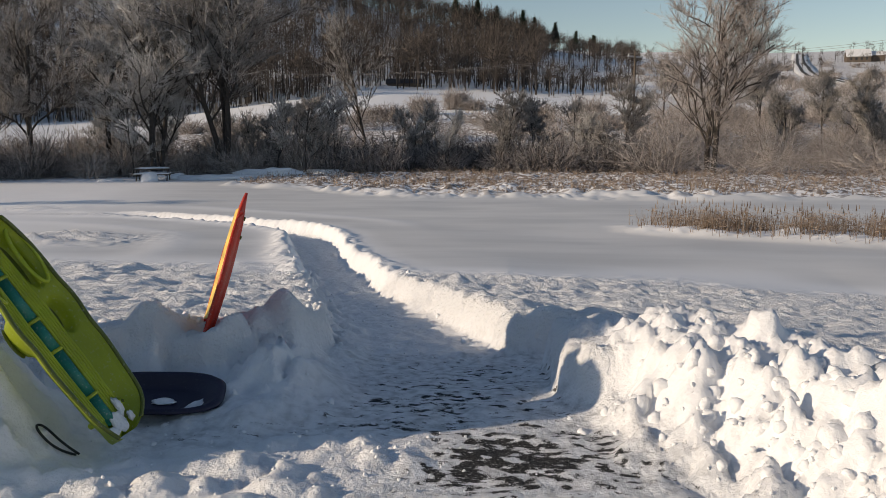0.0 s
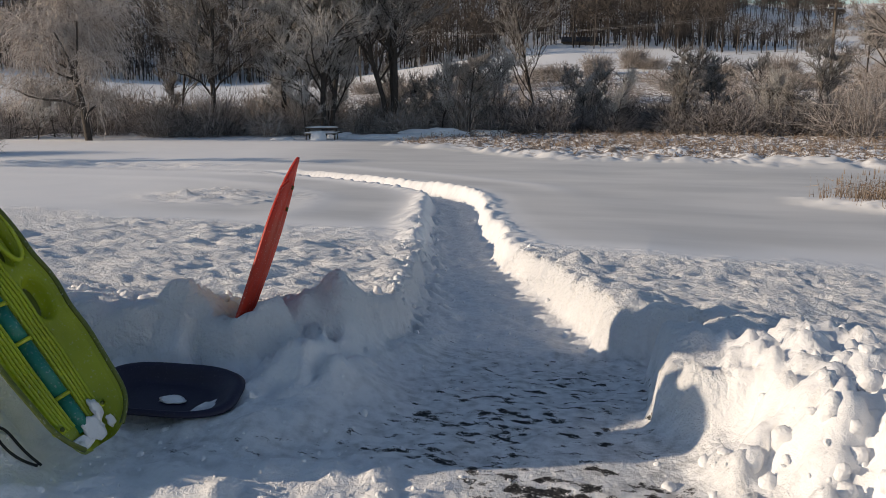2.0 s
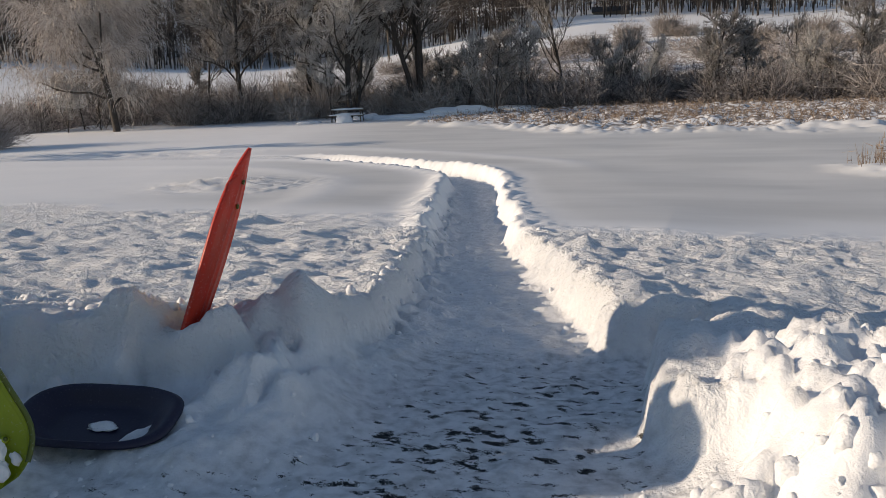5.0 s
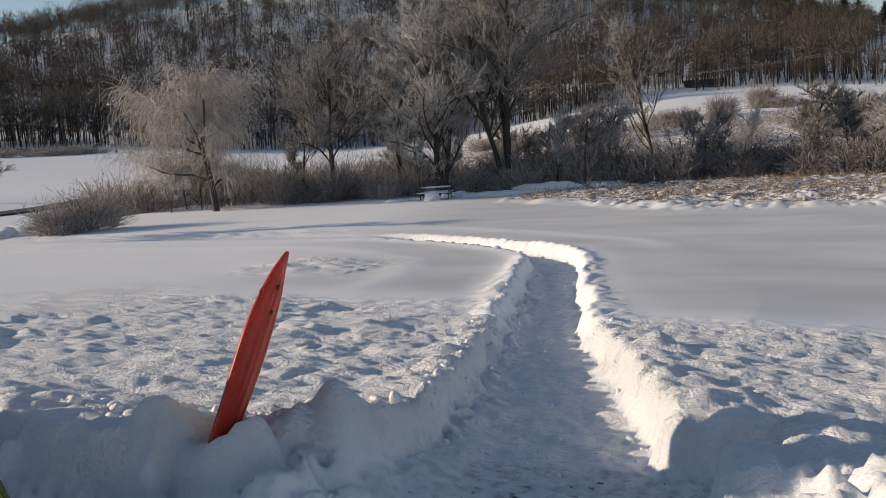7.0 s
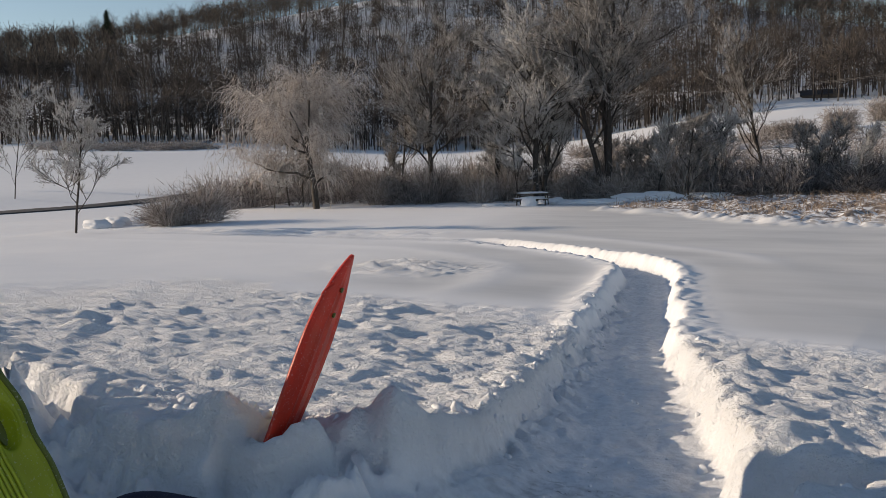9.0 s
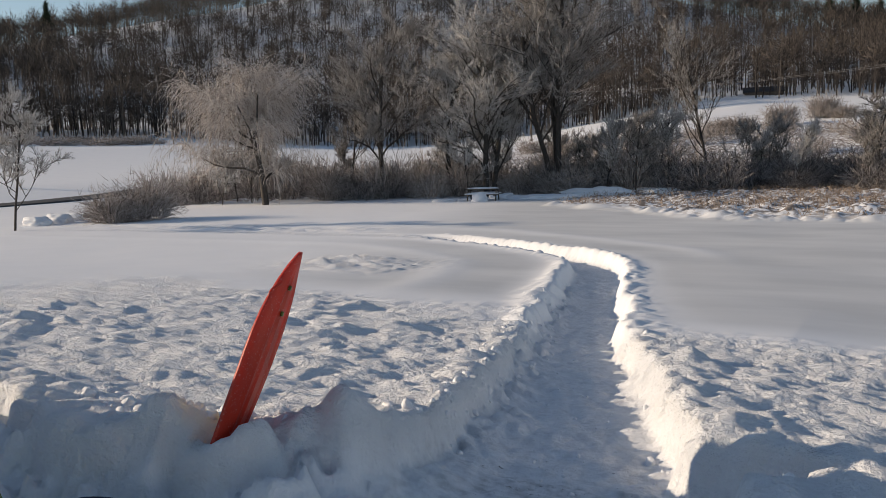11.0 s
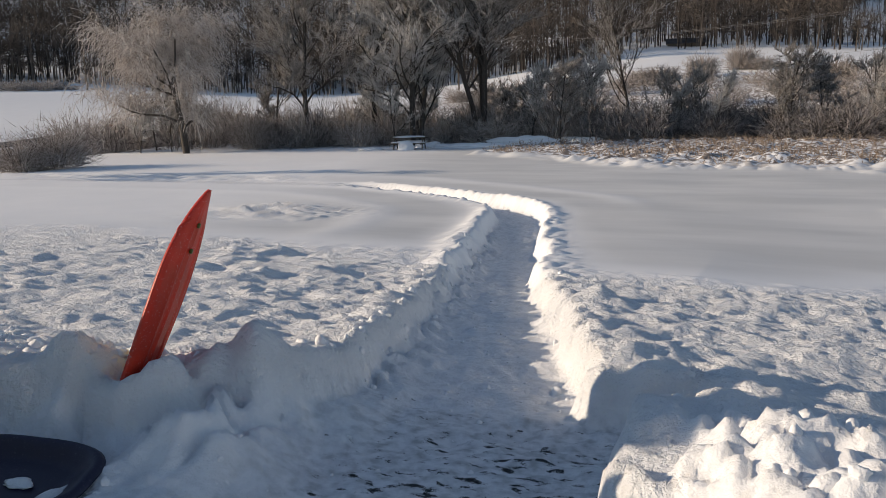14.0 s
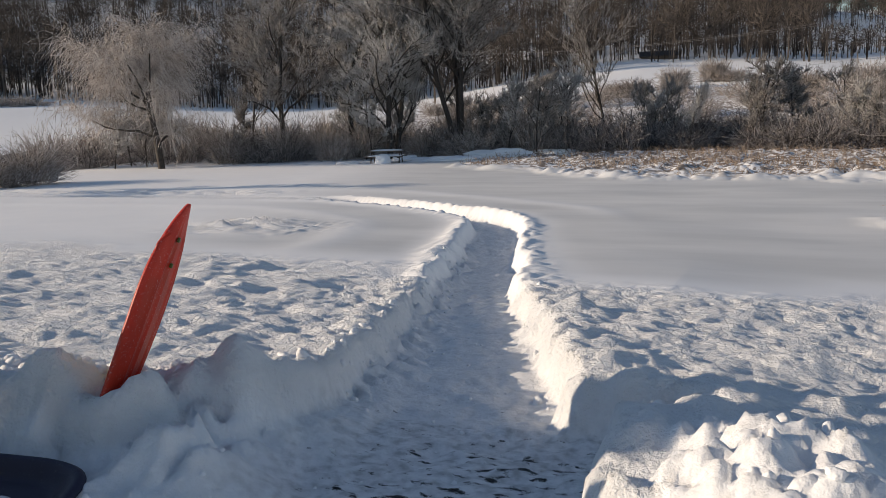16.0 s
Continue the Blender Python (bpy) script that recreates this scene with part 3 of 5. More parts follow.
def green_sled():
    length, half = 1.28, 0.228
    sled = tagged(new("plastic_sled"), "lime green plastic toboggan leaning upright in the snowbank", "sled")
    sled.matrix_world = axes((-1.555, 4.02, 0.075), (-0.68, -0.10, 1.05), (0.87, -0.15, 0.514))

    def width(v):
        a = math.sqrt(max(0, 1 - max(0, (0.16 - v) / 0.165) ** 2))
        b = math.sqrt(max(0, 1 - max(0, (v - 0.82) / 0.185) ** 2))
        waist = 1 - 0.07 * math.exp(-((v - 0.46) / 0.07) ** 2) - 0.05 * math.exp(-((v - 0.67) / 0.05) ** 2)
        return half * a * b * (0.92 + 0.08 * math.cos((v - 0.5) * 7)) * waist + 0.012

    def face(u, v):
        a = abs(u)
        h = 0.015 + 0.075 * smooth(0.55, 1.0, np.array(a)) + 0.012 * a
        if a < 0.17 and 0.05 < v < 0.96:              # channel for the runner
            h -= 0.030
        q = ((a - 0.72) / 0.15) ** 2 + ((v - 0.535) / 0.085) ** 2      # knee pocket
        if q < 1:
            h -= 0.055 * (1 - q ** 2)
        q = ((a - 0.74) / 0.15) ** 2 + ((v - 0.80) / 0.135) ** 2       # hollow under the grip
        if q < 1:
            h -= 0.045 * (1 - q ** 3)
        if a > 0.93:
            h += 0.016                                   # rolled rim
        return float(h) + 0.10 * max(0, v - 0.86) / 0.14 * max(0, v - 0.86) * 3 - 5 * max(0, 0.10 - v) ** 2
    part("hull", shell(width, face, length, 96, 110, 0.012), GREEN, sled, "lime green moulded hull")
    for side in (-1, 1):
        for u in (0.22, 0.30, 0.38, 0.46, 0.54):
            pts = [(side * u * width(v) if v < 0.9 else side * u * width(0.9), v * length, face(u, v) + 0.003) for v in [0.10 + 0.83 * k / 20 for k in range(21)]]
            cord("rib", pts, 0.0075, LIME, sled)
        # the rolled rim
        cord("rim", [(side * (width(v) - 0.004), v * length, face(1, v)) for v in [0.02 + 0.95 * k / 30 for k in range(31)]], 0.011, OLIVE, sled, "dark worn rim")
        pts = [(side * (width(0.8) * 0.76 + 0.040 * math.cos(a)), (0.80 + 0.13 * math.sin(a)) * length, face(0.9, 0.8) + 0.006 + 0.016 * math.cos(a)) for a in [k * math.pi / 8 for k in range(16)]]
        cord("grip", pts, 0.010, LIME, sled, "moulded oval carrying grip", cyclic=True)
        pts = [(side * (width(0.8) * 0.76 + 0.006), (0.80 + 0.12 * k) * length, face(0.8, 0.8) + 0.028) for k in (-1, -0.5, 0, 0.5, 1)]
        cord("grip_bar", pts, 0.008, LIME, sled)
        # flat dark ellipsoids paint the shade inside grip hollow and knee pocket
        bm = bmesh.new()
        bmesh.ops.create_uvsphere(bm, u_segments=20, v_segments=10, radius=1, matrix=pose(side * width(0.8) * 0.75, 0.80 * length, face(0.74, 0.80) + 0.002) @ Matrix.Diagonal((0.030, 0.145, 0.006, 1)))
        part("grip_hollow_shade", bm, OLIVE, sled, "dark ellipsoid painted as shade in the hollow under the grip")
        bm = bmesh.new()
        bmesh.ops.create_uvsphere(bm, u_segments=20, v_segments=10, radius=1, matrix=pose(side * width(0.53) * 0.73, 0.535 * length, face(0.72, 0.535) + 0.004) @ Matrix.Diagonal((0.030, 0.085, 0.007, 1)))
        part("knee_pocket_shade", bm, OLIVE, sled, "dark ellipsoid painted as shade in the moulded knee pocket")
        bm = bmesh.new()
        rod(bm, (side * 0.115, 0.115 * length, 0.0), (side * 0.115, 0.115 * length, 0.052), 0.016, n=16)
        part("eyelet", bm, LIME, sled)
        # a dark disc on the eyelet stands for the hole's shade
        bm = bmesh.new()
        rod(bm, (side * 0.115, 0.115 * length, 0.05), (side * 0.115, 0.115 * length, 0.054), 0.010, n=16)
        part("rope_hole_shade", bm, OLIVE, sled, "dark disc painted as shade in the rope hole")
    for lo, hi in ((0.07, 0.20), (0.215, 0.42), (0.435, 0.56), (0.575, 0.76), (0.775, 0.93)):
        bm = bmesh.new()
        bmesh.ops.create_cone(bm, cap_ends=True, segments=20, radius1=0.036, radius2=0.036, depth=(hi - lo) * length,
                              matrix=pose(0, (lo + hi) / 2 * length, 0.006, 90, 0, 0))
        part("runner", bm, TEAL, sled, "teal plastic runner")
    for v in (0.2075, 0.4275, 0.5675, 0.7675):
        bm = bmesh.new()
        bmesh.ops.create_cone(bm, cap_ends=True, segments=20, radius1=0.044, radius2=0.044, depth=0.018, matrix=pose(0, v * length, 0.004, 90, 0, 0))
        part("collar", bm, LIME, sled, "raised collar over the runner")
    for k, (at, size) in enumerate((((0.03, 0.075, 0.035), (0.05, 0.05, 0.014)), ((0.075, 0.14, 0.045), (0.028, 0.05, 0.012)), ((-0.05, 0.05, 0.03), (0.05, 0.03, 0.012)), ((0.10, 0.06, 0.05), (0.018, 0.03, 0.010)))):
        clump(sled, at, size, 5 + k)
    return sled


def lump_mesh(seed, sub=2, amount=0.35, squash=(1, 1, 1)):
    bm = bmesh.new()
    bmesh.ops.create_icosphere(bm, subdivisions=sub, radius=1)
    off = Vector((seed * 3.7, seed * 1.3, seed * 7.1))
    for v in bm.verts:
        n = noise.noise(v.co * 0.9 + off) + 0.6 * noise.noise(v.co * 2.1 + off) + 0.3 * noise.noise(v.co * 4.3 + off)
        v.co *= 1 + amount * n
        v.co = Vector(c * s for c, s in zip(v.co, squash))
    return bm


def clump(parent, at, size, seed):
    bm = lump_mesh(seed, 3, 0.5, size)
    bmesh.ops.translate(bm, verts=bm.verts, vec=at)
    return part("stuck_snow", bm, CLOD, parent, "crumbly snow stuck on the sled")


def red_sled():
    length, half = 1.13, 0.215
    sled = tagged(new("plastic_sled"), "red plastic sled standing upright in the snowbank", "sled")
    low, tip = Vector((-1.53, 5.40, 0.36)), Vector((-1.38, 5.80, 1.20))
    along = (tip - low).normalized()
    sled.matrix_world = axes(low - 0.20 * along, along, (0.88, 0.42, -0.05))

    def width(v):
        b = max(0, 1 - max(0, (v - 0.52) / 0.48) ** 2.3) ** 0.8
        return half * b * (0.72 + 0.28 * math.sin(min(v * 0.9, 1) * math.pi)) + 0.004

    def face(u, v):
        a = abs(u)
        h = -0.05 * a ** 2.6 * width(v) / half - 0.09 * (v - 0.5) ** 2
        for c in (0.28, 0.58):
            h += 0.010 * math.exp(-((a - c) / 0.06) ** 2) * width(v) / half * float(smooth(0.95, 0.8, np.array(v)))
        if a > 0.92:
            h -= 0.006 * width(v) / half
        return h
    part("hull", shell(width, face, length, 48, 130, 0.016), RED, sled, "red grooved hull")
    # the riding face carries a bright foam deck
    for lo, hi, mat, c in ((0.2, 0.62, FOAM_Y, -0.6), (0.2, 0.62, FOAM_B, 0.0), (0.2, 0.9, FOAM_Y, 0.6), (0.62, 0.86, FOAM_B, -0.2)):
        bm = bmesh.new()
        for j in range(14):
            v = lo + (hi - lo) * j / 13
            w = width(v)
            for i, u in enumerate((c - 0.24, c + 0.24)):
                for k in (-0.026, -0.038):
                    bm.verts.new((w * u, v * length, face(u, v) + k))
        bm.verts.ensure_lookup_table()
        for j in range(13):
            a, b = 4 * j, 4 * j + 4
            for p, q in ((0, 2), (2, 3), (3, 1), (1, 0)):
                bm.faces.new((bm.verts[a + p], bm.verts[a + q], bm.verts[b + q], bm.verts[b + p]))
        bm.faces.new([bm.verts[k] for k in (0, 1, 3, 2)])
        bm.faces.new([bm.verts[52 + k] for k in (0, 2, 3, 1)])
        part("deck_stripe", bm, mat, sled, "bright printed deck stripe", False)
    for v in (0.70, 0.82):
        bm = bmesh.new()
        rod(bm, (-0.06, v * length, face(-0.3, v) - 0.004), (-0.06, v * length, face(-0.3, v) + 0.008), 0.013, n=14)
        part("rivet", bm, OLIVE, sled, "dark handle fixing")
    pts = [(-width(0.8) * 0.9 - 0.03 * math.sin(k / 7 * math.pi), (0.69 + 0.02 * k) * length, -0.03 - 0.03 * math.sin(k / 7 * math.pi)) for k in range(8)]
    cord("handle", pts, 0.009, RED, sled, "red webbing handle")
    return sled


def navy_sled():
    sled = tagged(new("saucer_sled"), "dark navy plastic saucer sled lying snow-filled in an alcove", "sled")
    sled.matrix_world = pose(-1.62, 4.64, 0.065, 14, 3, 12)

    def make(a, b, deep, thick):
        top, low, faces = [], [], []
        nr, na = 14, 56
        for i in range(nr + 1):
            r = i / nr
            for k in range(na):
                t = 2 * math.pi * k / na
                s = 1 - 0.12 * math.cos(2 * t) ** 2
                h = deep * smooth(0.55, 0.95, np.array(r)) - (0.02 if r > 0.97 else 0)
                top.append((a * r * s * math.cos(t), b * r * s * math.sin(t), float(h)))
                low.append((a * r * s * math.cos(t), b * r * s * math.sin(t), float(h) - thick))
        n = len(top)
        for i in range(nr):
            for k in range(na):
                p, q = i * na + k, i * na + (k + 1) % na
                faces += [(p, q, q + na, p + na), (n + p, n + p + na, n + q + na, n + q)]
        for k in range(na):
            p, q = nr * na + k, nr * na + (k + 1) % na
            faces.append((p, q, n + q, n + p))
        return mesh_of("pan", top + low, faces)
    part("pan", make(0.43, 0.25, 0.075, 0.008), NAVY, sled, "dark navy pan with raised rim")
    bm = lump_mesh(3.3, 3, 0.6, (0.07, 0.03, 0.006))
    bmesh.ops.translate(bm, verts=bm.verts, vec=(0.02, -0.02, 0.008))
    part("caught_snow", bm, CLOD, sled, "thin drift of snow caught in the pan")
    return sled


green_sled()
red_sled()
navy_sled()
tagged(cord("tow_cord", [(x, y, float(height(x, y)[0]) + 0.02 + lift) for x, y, lift in ((-1.68, 3.84, 0.0), (-1.76, 3.83, 0.0), (-1.84, 3.85, 0.01), (-1.88, 3.82, 0.02), (-1.85, 3.78, 0.01), (-1.77, 3.80, 0.0), (-1.69, 3.83, 0.0))], 0.006, BLACK),
       "thin black looped tow cord on snow", "cord")


# ---- crumbled snow ----
def clods(name, places, label):
    vs, fs, n = [], [], 0
    shapes = []
    for k in range(10):
        bm = lump_mesh(k + 0.5, 2, 0.55)
        bm.verts.ensure_lookup_table()
        shapes.append((np.array([v.co[:] for v in bm.verts]), np.array([[v.index for v in f.verts] for f in bm.faces])))
        bm.free()
    for k, (x, y, z, r) in enumerate(places):
        v, f = shapes[k % 10]
        a = rng.uniform(0, 6.28)
        rot = np.array([[math.cos(a), -math.sin(a), 0], [math.sin(a), math.cos(a), 0], [0, 0, 1]])
        vs.append(v @ rot.T * (r * rng.uniform(0.75, 1.25, 3)) + [x, y, z])
        fs.append(f + n)
        n += len(v)
    me = mesh_of(name, np.concatenate(vs), np.concatenate(fs))
    me.materials.append(CLOD)
    tagged(new(name, me), label, "snow", kind="stuff")


def scatter(count, inside, sizes, sink=0.25):
    out = []
    while len(out) < count:
        x, y = inside()
        r = sizes()
        out.append((x, y, r))
    xs, ys, rs = np.array(out).T
    return np.stack([xs, ys, height(xs, ys) + rs * sink, rs], 1)


def along(points, spread):
    def one():
        k = rng.integers(len(points) - 1)
        t = rng.random()
        a, b = points[k], points[k + 1]
        return a[0] + t * (b[0] - a[0]) + rng.normal(0, spread), a[1] + t * (b[1] - a[1]) + rng.normal(0, spread)
    return one


small = lambda lo, hi: (lambda: lo + (hi - lo) * rng.random() ** 2.5)
clods("snow_clods", np.concatenate([
    scatter(120, along([(1.35, 4.85), (1.7, 4.5), (2.0, 3.9), (2.3, 3.1)], 0.2), small(0.015, 0.065), -0.4),
    scatter(120, along([(1.0, 4.7), (1.6, 3.9), (2.0, 3.0)], 0.12), small(0.008, 0.04), -0.3),
    scatter(70, along([(1.25, 5.75), (1.6, 5.75), (2.1, 5.2), (2.7, 4.2)], 0.14), small(0.012, 0.05), -0.3),
]), "crumbled white snow lumps piled by the drive")
clods("snow_crumbs", np.concatenate([
    scatter(60, along([(-2.0, 3.6), (-1.4, 4.3), (-0.9, 4.7), (-0.8, 5.2)], 0.17), small(0.006, 0.022), -0.3),
    scatter(220, along([(-1.6, 3.4), (-0.6, 4.0), (-0.1, 4.2)], 0.3), small(0.004, 0.013), -0.1),
    scatter(90, along([(-1.0, 6.4), (-1.3, 7.8), (-1.8, 9.9), (-3.1, 14)], 0.08), small(0.010, 0.035), -0.1),
    scatter(10, along([(0.25, 6.6), (-0.1, 7.9), (-0.55, 9.4), (-2.0, 14)], 0.13), small(0.010, 0.045), -0.1),
    scatter(150, along([(-0.2, 5.6), (-0.45, 7.0), (-0.85, 8.8), (-1.9, 12), (-3.0, 15)], 0.22), small(0.005, 0.018), -0.3),
    scatter(130, along([(-3.1, 5.75), (-2.1, 5.3), (-1.35, 5.75), (-1.15, 6.4)], 0.06), small(0.010, 0.045), -0.3),
    scatter(60, along([(-1.6, 9), (-2.6, 12), (-3.6, 15.5)], 0.25), small(0.010, 0.045), -0.1),
]), "loose snow crumbs along the shovelled edges")


# ---- trees ----
def unit(v):
    return v / (np.linalg.norm(v) + 1e-9)


def limbs(seed, tall, spread, forks, droop=0.0, levels=4, start=0.25, lean=0.0, trunk_r=None, up=0.35, reach=1.0):
    """Segments of trunk and limbs, and the ends on which the twigs sit."""
    r = np.random.default_rng(seed)
    segs, ends = [], []

    def grow(p, d, length, rad, level):
        n = 4 if level < 2 else 3
        pts = [p]
        for k in range(n):
            d = unit(d + r.normal(0, (0.08 if level == 0 else 0.17), 3) + np.array([0, 0, (up * 0.25 if level else 0.05) - droop * level * 0.16]))
            q = p + d * length / n
            r1 = rad * (1 - 0.42 * (k + 1) / n)
            segs.append((p, q, rad * (1 - 0.42 * k / n), r1, level))
            p = q
            pts.append(p)
        if level >= levels - 1:
            ends.append((pts[0], pts[-1]))
            return
        if level >= 1:
            ends.append((pts[n // 2], pts[-1]))
        for k in range(forks[level]):
            t = start + (1 - start) * (k + r.random()) / forks[level] if level == 0 else 0.25 + 0.75 * (k + r.random()) / forks[level]
            i = min(int(t * n), n - 1)
            b = pts[i] + (pts[i + 1] - pts[i]) * (t * n - i)
            a = r.uniform(0, 2 * math.pi) + k * 2.4
            side = np.array([math.cos(a), math.sin(a), 0.0])
            nd = unit(d * (1 - spread) + side * spread * (1.1 if level else 1.0) + np.array([0, 0, up * (0.6 if level == 0 else 0.3)]))
            ln = length * (r.uniform(0.45, 0.68) if level else reach * r.uniform(0.28, 0.44) * (1.2 - 0.5 * t))
            grow(b, nd, ln, rad * (0.50 if level else 0.38) * (1.1 - 0.4 * t), level + 1)
    d0 = unit(np.array([lean, 0.0, 1.0]))
    grow(np.array([0.0, 0, -0.15]), d0, tall, trunk_r or tall * 0.022, 0)
    return segs, ends


def twigs(seed, ends, per, length, rad, droop=0.0, upward=0.25, sub=2):
    r = np.random.default_rng(seed)
    a = np.array([e[0] for e in ends])
    b = np.array([e[1] for e in ends])
    k = np.repeat(np.arange(len(ends)), per)
    t = (r.random(len(k)) ** 0.6)[:, None] * 1.05
    p = a[k] + (b[k] - a[k]) * t
    along_dir = (b - a)[k]
    along_dir /= np.linalg.norm(along_dir, axis=1)[:, None] + 1e-9
    d = along_dir * 0.8 + r.normal(0, 0.38, p.shape) + [0, 0, upward]
    d /= np.linalg.norm(d, axis=1)[:, None]
    ln = length * (0.4 + 0.9 * r.random(len(k)))[:, None]
    q = p + d * ln + np.array([0, 0, -1.0]) * droop * ln
    starts, tips, radii = [p], [q], [np.full(len(p), rad)]
    for s in range(sub):
        t2 = (0.3 + 0.6 * r.random(len(p)))[:, None]
        p2 = p + (q - p) * t2
        d2 = d + r.normal(0, 0.55, p.shape) + [0, 0, 0.1]
        d2 /= np.linalg.norm(d2, axis=1)[:, None]
        q2 = p2 + d2 * ln * 0.5 + np.array([0, 0, -1.0]) * droop * ln * 0.7
        starts.append(p2), tips.append(q2), radii.append(np.full(len(p), rad * 0.8))
    return np.concatenate(starts), np.concatenate(tips), np.concatenate(radii)


def tree(name, at, seed, tall, label, wood=BARK, leaf=TWIG_MAPLE, per=22, twig=0.9, rad=0.017, spread=0.55, forks=(9, 6, 4), droop=0.0, start=0.25, lean=0.0,
         upward=0.3, up=0.15, trunk_r=None, stems=1, twig_droop=0.0, sub=2, category="tree", reach=1.0):
    root = tagged(new(name), label, category)
    root.location = at
    segs, ends = [], []
    for s in range(stems):
        a = s * 2.4 + seed
        sg, en = limbs(seed * 10 + s, tall * (1 - 0.12 * s), spread, forks, droop, start=start, lean=lean + (0.045 * math.cos(a) if stems > 1 else 0), trunk_r=trunk_r, up=up, reach=reach)
        off = np.array([0.25 * math.cos(a), 0.2 * math.sin(a), 0]) * (stems > 1)
        segs += [(p + off, q + off, r0, r1, lv) for p, q, r0, r1, lv in sg]
        ends += [(p + off, q + off) for p, q in en]
    thick = [s for s in segs if s[4] < 3]
    thin = [s for s in segs if s[4] >= 3]
    p0, p1, r0, r1 = (np.array([s[k] for s in thick]) for k in range(4))
    v, f = tubes(p0, p1, np.maximum(r0, 0.016), np.maximum(r1, 0.012), 6)
    part("trunk", mesh_of("trunk", v, f), wood, root, "dark rough trunk and limbs")
    a, b, r = twigs(seed, ends, int(per * 1.4), twig * 0.62, rad, twig_droop, upward, sub)
    a = np.concatenate([a, [s[0] for s in thin]])
    b = np.concatenate([b, [s[1] + (s[1] - s[0]) * 0.4 for s in thin]])
    r = np.concatenate([r, [max(0.9 * s[2], 0.017) for s in thin]])
    part("crown", mesh_of("crown", *cones(a, b, r), shade=False), leaf, root, "fine frosted twigs")
    return root


def willow(name, at, seed, tall, label, per=11):
    """A willow: limbs that spread, and drooping strands from their ends."""
    root = tagged(new(name), label, "tree")
    root.location = at
    r = np.random.default_rng(seed)
    segs, ends = limbs(seed, tall * 0.80, 0.72, (12, 6, 4), 0.0, start=0.20, lean=-0.22, trunk_r=0.22, up=0.18, reach=1.6)
    thick = [s for s in segs if s[4] < 2]
    thin = [s for s in segs if s[4] >= 2]
    p0, p1, r0, r1 = (np.array([s[k] for s in thick]) for k in range(4))
    v, f = tubes(p0, p1, np.maximum(r0, 0.02), np.maximum(r1, 0.014), 7)
    part("trunk", mesh_of("trunk", v, f), BARK, root, "dark forked willow trunk")
    a, b = np.array([e[0] for e in ends]), np.array([e[1] for e in ends])
    k = np.repeat(np.arange(len(ends)), per)
    n = len(k)
    p = a[k] + (b - a)[k] * r.random(n)[:, None]
    d = (b - a)[k] / (np.linalg.norm((b - a)[k], axis=1)[:, None] + 1e-9) * 0.7 + r.normal(0, 0.45, (n, 3)) + [0, 0, 0.25]
    hang = tall * (0.03 + 0.05 * r.random(n))[:, None]
    starts, tips, rad = [np.array([s[0] for s in thin])], [np.array([s[1] + (s[1] - s[0]) * 0.4 for s in thin])], [np.array([max(s[2], 0.008) for s in thin])]
    for step in range(4):
        q = p + d / np.linalg.norm(d, axis=1)[:, None] * hang
        starts.append(p), tips.append(q + (q - p) * 0.25), rad.append(np.full(n, 0.0165))
        p, d = q, d * 0.75 + r.normal(0, 0.18, (n, 3)) + [0, 0, -0.42]
    part("crown", mesh_of("crown", *cones(np.concatenate(starts), np.concatenate(tips), np.concatenate(rad)), shade=False), TWIG_WILLOW, root, "hanging frosted strands")
    return root


def shrub_twigs(r, at, wide, tall, count, rad=0.012, flat=0.5):
    """Spikes of one shrub: stems from the ground, then branching sprays in a dome."""
    a, u = r.uniform(0, 2 * math.pi, count), r.random(count) ** 0.5
    base = np.stack([0.35 * wide * u * np.cos(a), 0.35 * wide * u * np.sin(a), tall * 0.45 * r.random(count) ** 1.5], 1)
    d = np.stack([np.cos(a) * u * 0.9, np.sin(a) * u * 0.9, np.full(count, 0.75)], 1) + r.normal(0, 0.5, (count, 3))
    d /= np.linalg.norm(d, axis=1)[:, None]
    ln = (tall * (0.25 + 0.4 * r.random(count)))[:, None]
    tip = base + d * ln * [wide / tall * 0.95, wide / tall * 0.95, 1.0]
    p2 = base + (tip - base) * (0.3 + 0.6 * r.random(count))[:, None]
    d2 = d + r.normal(0, 0.6, (count, 3))
    q2 = p2 + d2 / np.linalg.norm(d2, axis=1)[:, None] * ln * 0.4
    p = np.concatenate([base, p2]) + at
    q = np.concatenate([tip, q2]) + at
    q[:, 2] = np.maximum(q[:, 2], at[2] - 0.05)
    return p, q, np.full(2 * count, rad)


def thicket(name, places, mat, label, seed, per=260, rad=0.012):
    r = np.random.default_rng(seed)
    P, Q, R = [], [], []
    for x, y, wide, tall in places:
        z = float(height(x, y)[0]) - 0.05
        p, q, s = shrub_twigs(r, np.array([x, y, z]), wide, tall, per, 1.5 * rad * max(0.8, math.hypot(x, y) / 75))
        P.append(p), Q.append(q), R.append(s)
    me = mesh_of(name, *cones(np.concatenate(P), np.concatenate(Q), np.concatenate(R)), shade=False)
    me.materials.append(mat)
    tagged(new(name, me), label, "shrubs", kind="stuff")


